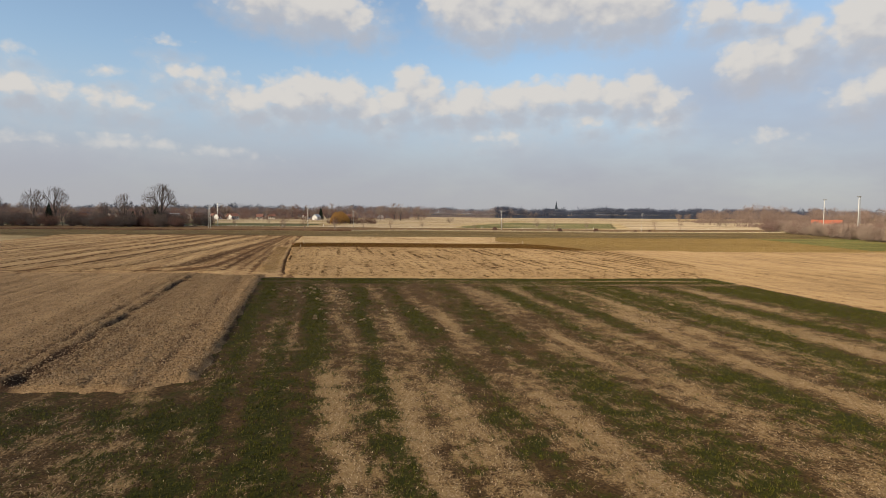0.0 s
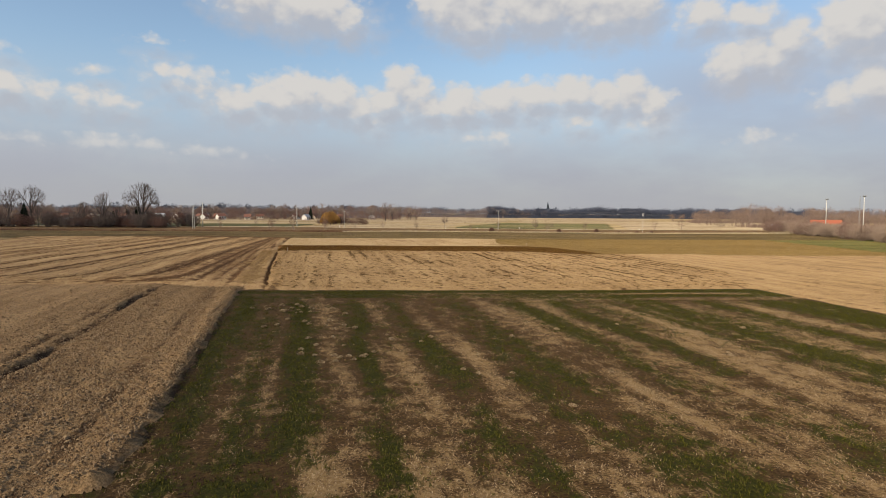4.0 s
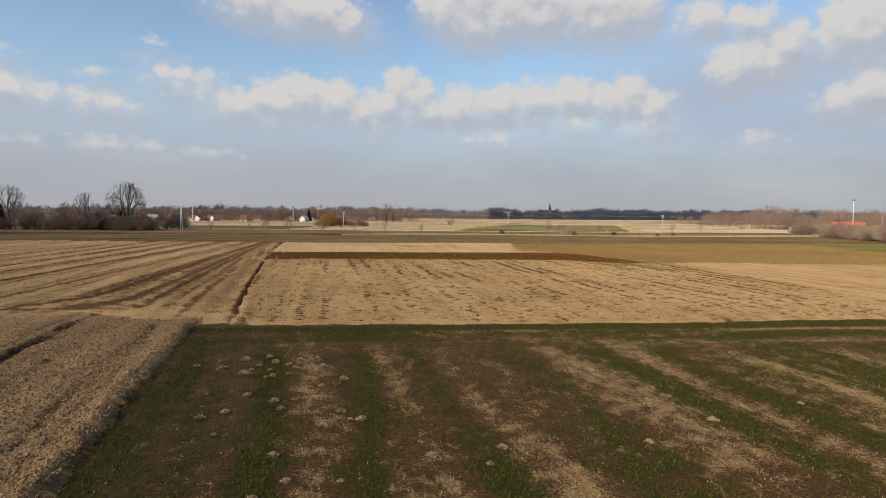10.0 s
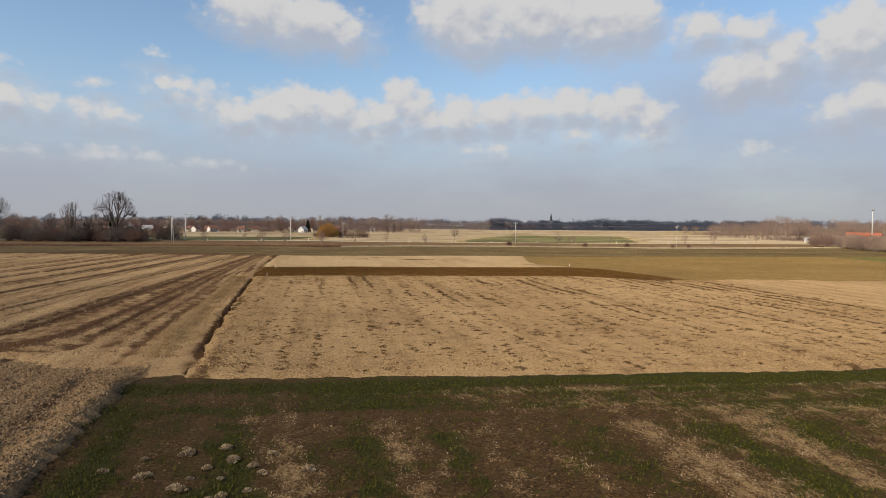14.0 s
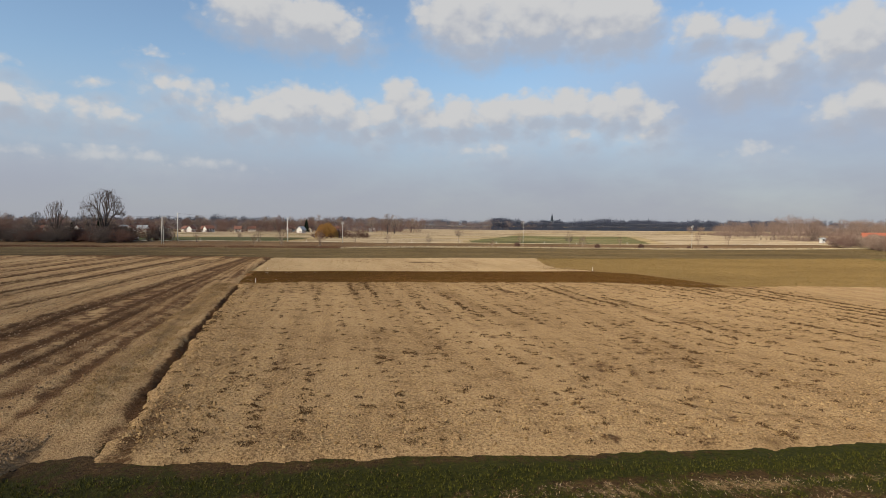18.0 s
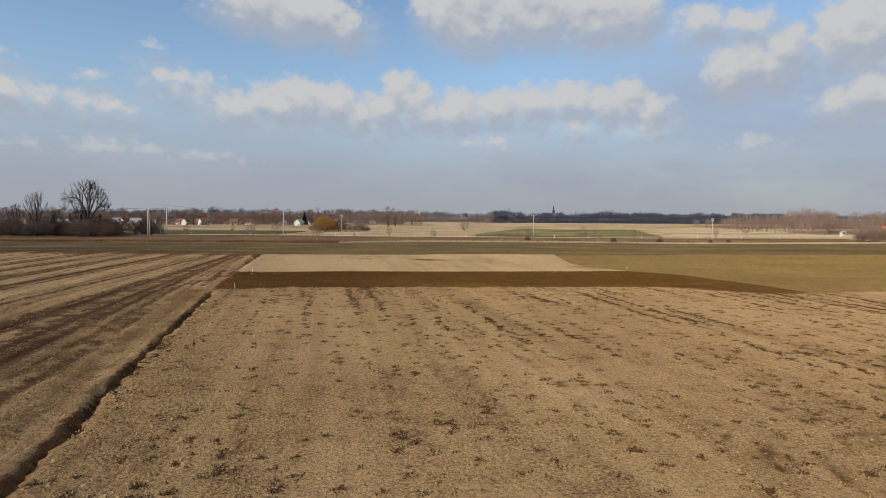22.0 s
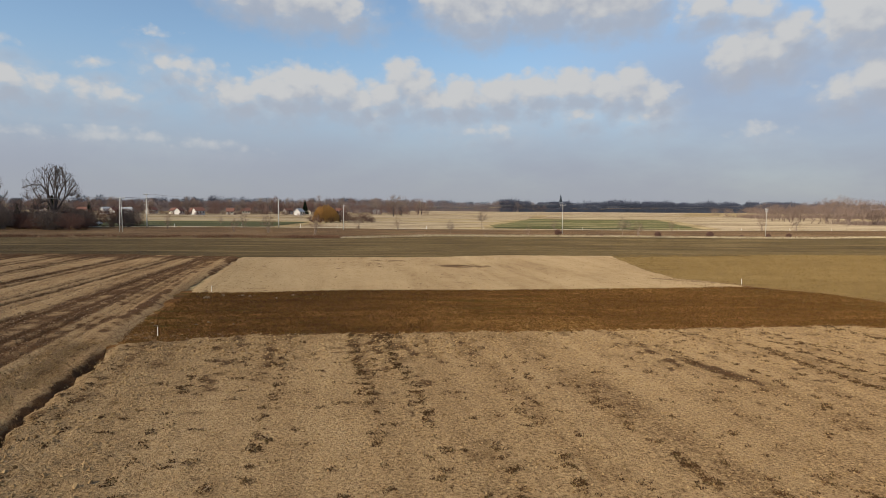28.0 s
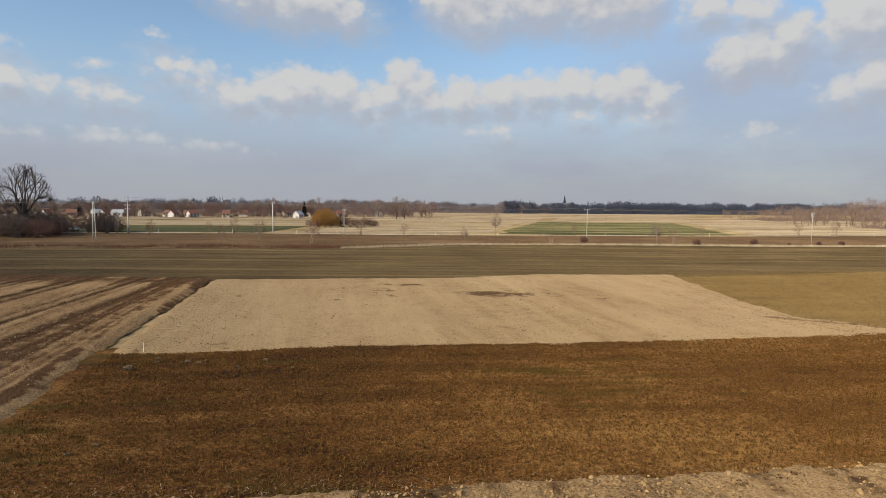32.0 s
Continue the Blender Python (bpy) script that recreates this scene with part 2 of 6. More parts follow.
# far wood: the blue-grey of distance haze is put into its base colour
M_WOODFAR = scatter_mat("hazed_winter_wood", [(0.0, (0.045, 0.052, 0.078)), (0.6, (0.07, 0.08, 0.118)), (1.0, (0.11, 0.118, 0.15))])
M_WOODMID = scatter_mat("brown_winter_wood", [(0.0, (0.11, 0.085, 0.085)), (0.5, (0.20, 0.155, 0.15)), (1.0, (0.30, 0.24, 0.225))])
M_BED = soil("tan_seedbed", (0.088, 0.045, 0.018), (0.345, 0.222, 0.105), (0.485, 0.332, 0.172), -11.5, 0.55, 0.03, 0.5, 0.4, mark=(0.095, 0.05, 0.02), shade_mottle=0.6, tone=1.06)
M_PATCH = soil("pale_seedbed", (0.22, 0.13, 0.06), (0.43, 0.30, 0.156), (0.52, 0.375, 0.21), -12, 0.5, 0.04, 0.5, 0.4, mark=(0.12, 0.065, 0.03), tone=0.98)
M_PLOUGH = soil("ploughed_soil", (0.085, 0.047, 0.022), (0.24, 0.149, 0.072), (0.36, 0.24, 0.122), -14.4, 0.9, 0.03, 0.6, 0.4, 1.2, mark=(0.06, 0.03, 0.013), shade_mottle=0.4, tone=1.3)
M_RILL = soil("ridged_soil", (0.11, 0.052, 0.02), (0.30, 0.19, 0.09), (0.43, 0.295, 0.15), -14.4, 0.8, 0.02, 0.8, 0.4, mark=(0.11, 0.054, 0.021), shade_mottle=0.55, tone=1.25)
M_STRIP = soil("fallow_strip", (0.025, 0.010, 0.003), (0.125, 0.053, 0.012), (0.26, 0.138, 0.040), 83, 0.5, 0.08, 0.8, 0.9, 1.0, (0.085, 0.06, 0.010), 0.04, tone=1.38)
M_GOLD = soil("golden_stubble", (0.13, 0.082, 0.028), (0.275, 0.173, 0.057), (0.395, 0.265, 0.10), 83, 0.3, 0.03, 0.5, 0.4, 0.8, (0.11, 0.085, 0.024), 0.0, tone=0.82)
M_OLIVE = soil("olive_field", (0.065, 0.042, 0.016), (0.155, 0.104, 0.042), (0.26, 0.18, 0.082), 85, 0.4, 0.008, 1.4, 0.7, 0.9, (0.075, 0.062, 0.02), 0.0, tone=0.82)
M_VERGE = soil("brown_verge", (0.05, 0.027, 0.012), (0.135, 0.078, 0.035), (0.24, 0.155, 0.08), 80, 0.2, 0.03, 0.6, 0.5, 0.7, (0.075, 0.07, 0.022), 0.0)
M_TANFAR = soil("dry_meadow", (0.17, 0.115, 0.062), (0.40, 0.30, 0.18), (0.54, 0.43, 0.28), 86, 0.12, 0.004, 1.5, 0.6, 0.2, tone=0.82)
M_GREENFAR = soil("green_meadow", (0.06, 0.06, 0.018), (0.15, 0.14, 0.045), (0.38, 0.30, 0.15), 84, 0.16, 0.006, 2.2, 0.6, 0.3, tone=0.72)
M_GREENSIDE = soil("short_green_field", (0.05, 0.05, 0.014), (0.11, 0.105, 0.026), (0.22, 0.18, 0.07), 84, 0.3, 0.02, 1.0, 0.5, 0.8)
M_GREENDARK = soil("dark_green_meadow", (0.035, 0.036, 0.014), (0.07, 0.069, 0.026), (0.14, 0.12, 0.052), 86, 0.1, 0.008, 0.7, 0.4, 0.2)
M_ROAD = soil("gravel_road", (0.42, 0.37, 0.30), (0.55, 0.49, 0.40), (0.63, 0.57, 0.48), 80, 0.4, 0.05, 0.3, 0.3, 1.0)
M_GROUND = soil("open_land", (0.15, 0.105, 0.048), (0.31, 0.225, 0.11), (0.44, 0.33, 0.175), 86, 0.05, 0.006, 0.9, 0.5, 0.2, (0.10, 0.095, 0.03), -0.06)


def crop_mat():
    """Thin winter crop: fanned rows of green, straw litter and bare brown soil."""
    m, k, b = material("thin_crop", 0.95)
    p = k.position()
    fine = k.noise(p, 8.0, 6, 0.75)
    med = k.noise(p, 1.1, 5, 0.7)
    third = k.noise(k.map(p, (5, 9, 0), -12, (4.2, 1.2, 1)), 1.0, 5, 0.75)
    speck = k.math("MULTIPLY_ADD", k.math("SUBTRACT", fine, 0.5), 0.6, k.math("MULTIPLY", k.math("SUBTRACT", med, 0.5), 0.45))
    speck = k.math("MULTIPLY_ADD", k.math("SUBTRACT", third, 0.5), 0.6, speck)
    other = k.math("MULTIPLY_ADD", k.math("SUBTRACT", k.noise(p, 13.0, 5, 0.75), 0.5), 0.8, k.math("MULTIPLY", k.math("SUBTRACT", third, 0.5), -0.6))
    soilc = k.ramp(k.math("ADD", fine, k.math("MULTIPLY", speck, 0.5)), [(0.3, (0.018, 0.008, 0.003)), (0.55, (0.074, 0.042, 0.014)), (0.8, (0.18, 0.108, 0.044))])
    straw = k.step(k.math("ADD", k.mark("straw"), k.math("MULTIPLY", other, 2.8)), 0.2, 0.8)
    strawc = k.ramp(fine, [(0.25, (0.12, 0.072, 0.03)), (0.5, (0.26, 0.17, 0.075)), (0.78, (0.50, 0.36, 0.19))])
    green = k.step(k.math("ADD", k.mark("green"), k.math("MULTIPLY", speck, 2.8)), 0.22, 0.72)
    greenc = k.ramp(fine, [(0.25, (0.006, 0.007, 0.001)), (0.5, (0.03, 0.031, 0.003)), (0.8, (0.085, 0.08, 0.011))])
    col = k.mix(straw, soilc, strawc)
    col = k.mix(green, col, greenc)
    col = k.mix(1.0, col, (0.86, 0.84, 0.84), "MULTIPLY")
    k.put(b.inputs["Base Color"], col)
    bump(k, b, k.math("ADD", fine, k.noise(p, 22.0, 4, 0.7)), 1.0, 0.06)
    return m


M_CROP = crop_mat()
M_BARK = plain("grey_bark", (0.12, 0.095, 0.082), 0.9, 0.35, 1.5, spread=0.6)
M_TWIG = plain("bare_twigs", (0.19, 0.145, 0.12), 0.9, 0.3, 0.8, spread=0.7)
M_REDTWIG = plain("reddish_twigs", (0.19, 0.105, 0.08), 0.9, 0.35, 0.8, spread=0.6)
M_PALETWIG = plain("pale_twigs", (0.36, 0.265, 0.20), 0.9, 0.3, 0.8, spread=0.45)
M_ROSETWIG = plain("rosy_brown_twigs", (0.25, 0.155, 0.125), 0.9, 0.35, 0.8, spread=0.5)
M_WILLOW = plain("yellow_willow_shoots", (0.37, 0.20, 0.05), 0.8, 0.35, 0.8)
M_FIR = plain("dark_needles", (0.022, 0.03, 0.018), 0.9, 0.4, 2.0)
M_CONCRETE = plain("pale_concrete", (0.55, 0.53, 0.48), 0.85, 0.15, 2.0)
M_STEEL = plain("galvanised_steel", (0.42, 0.42, 0.40), 0.5, 0.2, 3.0, 0.6)
M_WIRE = plain("aluminium_wire", (0.2, 0.19, 0.19), 0.5, 0.1, 1.0, 0.4)
M_CERAMIC = plain("white_ceramic", (0.75, 0.73, 0.68), 0.25, 0.05)
M_STAKE = plain("white_painted_wood", (0.78, 0.74, 0.66), 0.7, 0.1, 6.0)
M_PLASTER = plain("white_plaster", (0.62, 0.58, 0.53), 0.85, 0.12, 0.6)
M_CREAM = plain("cream_plaster", (0.62, 0.52, 0.40), 0.85, 0.12, 0.6)
M_TILE = plain("red_roof_tile", (0.17, 0.075, 0.05), 0.8, 0.3, 2.0)
M_ORANGE = plain("orange_roof_sheet", (0.40, 0.12, 0.06), 0.7, 0.15, 0.8)
M_GREYROOF = plain("grey_roof_sheet", (0.33, 0.34, 0.35), 0.6, 0.15, 1.0)
M_DARK = plain("dark_glass", (0.03, 0.035, 0.04), 0.15, 0.1)
M_WHITECAR = plain("white_car_paint", (0.78, 0.78, 0.77), 0.25, 0.04)
M_TYRE = plain("black_rubber", (0.025, 0.025, 0.025), 0.85, 0.2)
M_PLANK = plain("weathered_boards", (0.24, 0.19, 0.14), 0.85, 0.3, 2.0)


# ---- mesh helpers ----
def part(name, bm, mat, parent=None, label="", smooth=False):
    me = bpy.data.meshes.new(name)
    bm.to_mesh(me)
    bm.free()
    me.materials.append(mat)
    if smooth:
        me.polygons.foreach_set("use_smooth", [True] * len(me.polygons))
    ob = new(name, me)
    ob.parent = parent
    if label:
        ob["label"] = label
    return ob


def mesh_of(name, verts, faces, mat, parent=None, smooth=False):
    """A mesh from numpy arrays: n x 3 places, m x k corners."""
    me = bpy.data.meshes.new(name)
    verts, faces = np.asarray(verts, np.float32), np.asarray(faces, np.int32)
    k = faces.shape[1]
    me.vertices.add(len(verts))
    me.vertices.foreach_set("co", verts.ravel())
    me.loops.add(faces.size)
    me.loops.foreach_set("vertex_index", faces.ravel())
    me.polygons.add(len(faces))
    me.polygons.foreach_set("loop_start", np.arange(0, faces.size, k, dtype=np.int32))
    me.polygons.foreach_set("use_smooth", np.full(len(faces), smooth))
    me.update(calc_edges=True)
    me.validate()
    me.materials.append(mat)
    ob = new(name, me)
    ob.parent = parent
    return ob


def box(bm, x0, y0, z0, x1, y1, z1):
    g = bmesh.ops.create_cube(bm, size=1.0)["verts"]
    bmesh.ops.scale(bm, vec=(x1 - x0, y1 - y0, z1 - z0), verts=g)
    bmesh.ops.translate(bm, vec=((x0 + x1) / 2, (y0 + y1) / 2, (z0 + z1) / 2), verts=g)
    return g


def rod(bm, a, b, r0, r1=None, n=8):
    a, b = Vector(a), Vector(b)
    g = bmesh.ops.create_cone(bm, cap_ends=True, segments=n, radius1=r0, radius2=r0 if r1 is None else r1, depth=(b - a).length)["verts"]
    bmesh.ops.transform(bm, matrix=Matrix.Translation((a + b) / 2) @ (b - a).to_track_quat("Z", "Y").to_matrix().to_4x4(), verts=g)
    return g


def empty(name, x, y, z=None, rz=0.0, scale=1.0):
    ob = new(name)
    ob.matrix_world = pose(x, y, rise(x, y) if z is None else z, 0, 0, rz) @ Matrix.Scale(scale, 4)
    return ob


def hashed(i, j, seed):
    h = (i.astype(np.int64) * 374761393 + j.astype(np.int64) * 668265263 + seed * 974711) & 0xFFFFFFFF
    h = ((h ^ (h >> 13)) * 1274126177) & 0xFFFFFFFF
    return ((h ^ (h >> 16)) & 0xFFFF) / 65535.0


def vnoise(x, y, seed=0):
    i, j = np.floor(x), np.floor(y)
    u, v = x - i, y - j
    u, v = u * u * (3 - 2 * u), v * v * (3 - 2 * v)
    a, b, c, d = hashed(i, j, seed), hashed(i + 1, j, seed), hashed(i, j + 1, seed), hashed(i + 1, j + 1, seed)
    return (a * (1 - u) + b * u) * (1 - v) + (c * (1 - u) + d * u) * v


def fbm(x, y, size, octaves=4, seed=0):
    out, amp, norm = 0.0, 1.0, 0.0
    for o in range(octaves):
        out = out + amp * vnoise(x / size, y / size, seed + o)
        norm, amp, size = norm + amp, amp * 0.55, size / 2.03
    return out / norm


def rise(x, y):
    return -0.0072 * np.clip(x, -60, 60)


def inside(px, py, poly):
    hit = np.zeros(np.shape(px), bool)
    for (x0, y0), (x1, y1) in zip(poly, poly[1:] + poly[:1]):
        if y0 != y1:
            hit ^= ((y0 > py) != (y1 > py)) & (px < (x1 - x0) * (py - y0) / (y1 - y0) + x0)
    return hit


def sheet_mesh(name, poly, cell, mat, relief=None, edge=0.3, lift=0.0, label="", category="field", wave=1.2, dip=0.05, marks=None, soft=4):
    """A plot of ground inside an outline, with its relief and a ragged edge that dips into the land below."""
    xs = np.arange(min(p[0] for p in poly) - edge, max(p[0] for p in poly) + edge + cell, cell)
    ys = np.arange(min(p[1] for p in poly) - edge, max(p[1] for p in poly) + edge + cell, cell)
    X, Y = np.meshgrid(xs, ys)
    jx, jy = (fbm(X, Y, wave, 3, 11) - 0.5) * 2 * edge, (fbm(X, Y, wave, 3, 23) - 0.5) * 2 * edge
    V = inside(X + jx, Y + jy, poly)
    E = V.copy()
    E[1:] &= V[:-1]
    E[:-1] &= V[1:]
    E[:, 1:] &= V[:, :-1]
    E[:, :-1] &= V[:, 1:]
    ramp, inner = np.zeros(X.shape), E.copy()
    for _ in range(soft):
        ramp += inner / soft
        nxt = inner.copy()
        nxt[1:] &= inner[:-1]
        nxt[:-1] &= inner[1:]
        nxt[:, 1:] &= inner[:, :-1]
        nxt[:, :-1] &= inner[:, 1:]
        inner = nxt
    Z = rise(X, Y) + lift
    if relief is not None:
        Z = Z + relief(X, Y) * ramp
    Z = np.where(E, Z, rise(X, Y) + lift - (dip(X, Y) if callable(dip) else dip))
    keep = V[:-1, :-1] & V[1:, :-1] & V[:-1, 1:] & V[1:, 1:]
    idx = np.arange(X.size).reshape(X.shape)
    faces = np.stack([idx[:-1, :-1][keep], idx[:-1, 1:][keep], idx[1:, 1:][keep], idx[1:, :-1][keep]], -1)
    used, inv = np.unique(faces, return_inverse=True)
    verts = np.stack([X.ravel()[used], Y.ravel()[used], Z.ravel()[used]], -1)
    ob = mesh_of(name, verts, inv.reshape(faces.shape), mat, smooth=True)
    for key, value in (marks or {}).items():
        at = ob.data.attributes.new(key, "FLOAT", "POINT")
        at.data.foreach_set("value", value(verts[:, 0], verts[:, 1]).astype(np.float32))
    return tagged(ob, label, category, kind="structure")


def turned(x, y, degrees):
    """Across and along rows that lean to the left of +y by that angle."""
    a = radians(degrees)
    return x * math.cos(a) + y * math.sin(a), -x * math.sin(a) + y * math.cos(a)


# ---- land ----
def spread(lo, hi, fine, reach, grow=1.18):
    out, step, at = [0.0], fine, 0.0
    while at < reach:
        at += step
        out.append(at)
        step = fine if at < hi else step * grow
    return out


half = spread(0, 60, 6.0, 3600)
gx = np.array([-v for v in half[:0:-1]] + half)
gy = np.concatenate([[-v for v in half[:0:-1] if v < 700], half]) + 60
X, Y = np.meshgrid(gx, gy)
idx = np.arange(X.size).reshape(X.shape)
land = mesh_of("ground", np.stack([X.ravel(), Y.ravel(), (rise(X, Y) - 0.14 - 0.45 * np.clip(1.6 - np.abs(X + 19.5 + 0.258 * (Y - 66)) / 7, 0, 1) * np.clip((Y - 58) / 8, 0, 1) * np.clip((118 - Y) / 6, 0, 1)).ravel()], -1),
               np.stack([idx[:-1, :-1].ravel(), idx[:-1, 1:].ravel(), idx[1:, 1:].ravel(), idx[1:, :-1].ravel()], -1), M_GROUND, smooth=True)
tagged(land, "flat dry winter farmland reaching to the horizon", "ground", kind="structure")


def plot_uv(x, y):
    """Where a place lies across the fanned rows of the crop field (0 at its ploughed edge, 46 at the other), and along them."""
    lo, hi = -3.7 - 0.261 * y, 39.8 - 0.17 * y
    return 46 * (x - lo) / (hi - lo), y


# bands of growth and of straw: place across, half width, from, to
GREEN = [(0.7, 0.8, 10, 60), (2.5, 0.8, 0, 48), (4.6, 0.8, 27, 58), (6.8, 0.7, 0, 30), (7.5, 0.7, 32, 44), (8.2, 0.7, 44, 60), (10.9, 0.9, 0, 32), (11.4, 0.8, 34, 60), (13.8, 0.5, 30, 37),
         (16.4, 1.7, 0, 30), (15.7, 1.2, 33, 60), (20.3, 1.0, 34, 62), (22.9, 0.9, 14, 30), (24.2, 1.0, 36, 62), (30.8, 1.6, 26, 62), (29.0, 2.0, 0, 28), (36.6, 1.1, 10, 60), (42.2, 2.2, 0, 62), (45, 1.2, 0, 70)]
STRAW = [(1.7, 0.4, 28, 40), (3.3, 0.4, 30, 60), (5.0, 0.8, 8, 27), (6.1, 0.7, 27, 60), (7.5, 0.5, 8, 27), (9.3, 1.0, 0, 25), (9.5, 0.6, 30, 60), (12.8, 0.8, 30, 60), (13.7, 0.9, 0, 28), (18.2, 0.8, 30, 62),
         (19.3, 0.9, 0, 27), (22.4, 0.7, 30, 62), (25.6, 0.8, 18, 44), (27.5, 0.9, 30, 60), (33.5, 1.1, 10, 60), (38.2, 0.9, 10, 60)]


def bands(x, y, rows, seed):
    u, v = plot_uv(x, y)
    u = u + 1.1 * (fbm(u, v * 0.25, 3.0, 3, seed) - 0.5)
    out = np.zeros(np.shape(x))
    for c, w, lo, hi in rows:
        ends = np.clip((v - lo + 2) / 4, 0, 1) * np.clip((hi - v + 2) / 4, 0, 1)
        out = np.maximum(out, np.exp(-((u - c) / w) ** 2) * ends)
    return out


def far_rim(x, y):
    return 65.2 + 0.14 * x - y


def green_mark(x, y):
    u, v = plot_uv(x, y)
    g = 0.52 * bands(x, y, GREEN, 31) + 0.95 * (fbm(u, v * 0.10, 1.3, 4, 33) - 0.5) + 1.1 * (fbm(x, y, 0.6, 4, 34) - 0.5) + 0.10 - 0.20 * bands(x, y, STRAW, 37) + 0.07 * np.clip((v - 32) / 8, 0, 1)
    g = g + 0.10 * np.clip((u - 17) / 8, 0, 1) + 0.10 * np.clip((6 - u) / 2, 0, 1) * np.clip((46 - v) / 4, 0, 1)
    edge = np.clip((9 - far_rim(x, y)) / 4, 0, 1) * np.clip((x + 16) / 5, 0, 1)
    g = g * (1 - 0.75 * edge) + edge * (0.12 + 1.7 * (fbm(x * 0.09, far_rim(x, y), 0.9, 3, 95) - 0.42) + 0.7 * (fbm(x, y, 0.6, 3, 96) - 0.5))
    rim = np.exp(-((far_rim(x, y) - 1.0) / 1.0) ** 2) + 0.5 * np.exp(-((far_rim(x, y) - 4.2) / 0.8) ** 2)
    headland = np.where(x < -9, np.exp(-((y - 19.5) / 2.0) ** 2), 0)
    return np.clip(g + 0.62 * rim + 0.35 * headland, 0, 1)


def straw_mark(x, y):
    u, v = plot_uv(x, y)
    s = 0.44 * bands(x, y, STRAW, 37) * (1 - 0.55 * np.clip((v - 38) / 8, 0, 1) * np.clip((17 - u) / 4, 0, 1)) + 1.0 * (fbm(u, v * 0.12, 1.2, 4, 39) - 0.5) + 1.1 * (fbm(x, y, 0.5, 4, 41) - 0.5) + 0.15 + 0.06 * np.clip((31 - v) / 5, 0, 1)
    edge = np.clip((9 - far_rim(x, y)) / 4, 0, 1) * np.clip((x + 16) / 5, 0, 1)
    s = s * (1 - 0.8 * edge) + edge * (0.16 + 1.3 * (fbm(x * 0.09, far_rim(x, y), 0.8, 3, 97) - 0.5) + 0.7 * (fbm(x, y, 0.5, 3, 98) - 0.5))
    s = s - 0.3 * np.exp(-((u - 1.6) / 0.4) ** 2) - 0.2 * np.exp(-((u - 3.6) / 0.4) ** 2)
    s = s - 0.18 * np.clip((v - 31) / 6, 0, 1) * np.clip((21 - u) / 6, 0.25, 1) + 0.06 * np.clip((u - 17) / 8, 0, 1)
    s = s + 0.16 * np.clip((-8 - x) / 3, 0, 1) * np.clip((21 - y) / 3, 0, 1)
    return np.clip(s - 0.6 * np.exp(-((far_rim(x, y) - 0.8) / 1.0) ** 2) + np.clip((x + 8) / 4, 0, 1) * (0.22 * np.exp(-((far_rim(x, y) - 2.4) / 0.4) ** 2) + 0.2 * np.exp(-((far_rim(x, y) - 5.6) / 0.5) ** 2)), 0, 1)


def crop_relief(x, y):
    u, v = turned(x, y, 12)
    return 0.03 * fbm(x, y, 0.35, 3, 1) + 0.05 * fbm(u, v * 0.1, 0.8, 3, 2)


def clod_zone(x, y):
    """Where the seedbed is rough: the turning strip near the crop and the far rim."""
    near = 0.5 * np.exp(-((y - 67.5 - 0.14 * x) / 4.5) ** 2)
    rim = np.exp(-((y - 117.5 - 0.1 * x) / 6.0) ** 2)
    ditch = np.exp(-((x + 19.2 + 0.258 * (y - 66)) / 5.0) ** 2)
    return np.clip(np.maximum(near, np.maximum(np.clip(0.95 - (x + 12) / 40, 0.45, 1) * rim, 0.75 * ditch)), 0, 1)


def bed_relief(x, y):
    u, v = turned(x, y, 11.5)
    k = clod_zone(x, y)
    cross = np.where(y < 76, 0.05 * fbm(v, u * 0.1, 0.6, 2, 44), 0)
    return 0.03 + (0.08 + 0.2 * k) * fbm(x, y, 0.36, 3, 3) + 0.04 * fbm(u, v * 0.08, 0.7, 2, 4) + k * cross


def speckle(x, y):
    """Dark clumps of dead growth, thicker along some rows."""
    u, v = turned(x, y, 11.5)
    thick = 1.6 * (fbm(u, v * 0.06, 1.7, 2, 81) - 0.5) + 0.9 * (fbm(x, y, 7.0, 2, 82) - 0.5)
    return np.clip(5.0 * (fbm(u, v * 0.9, 0.4, 2, 83) - 0.67 + 0.34 * thick), 0, 1)


def bed_edge(x, y):
    """Metres across the ditch beside the seedbed, negative on the ridged side."""
    return x - np.interp(y, [66.2, 84, 110.5, 114], [-19.2, -24, -30.6, -31.6])


ARC = (5.0, 74.5)


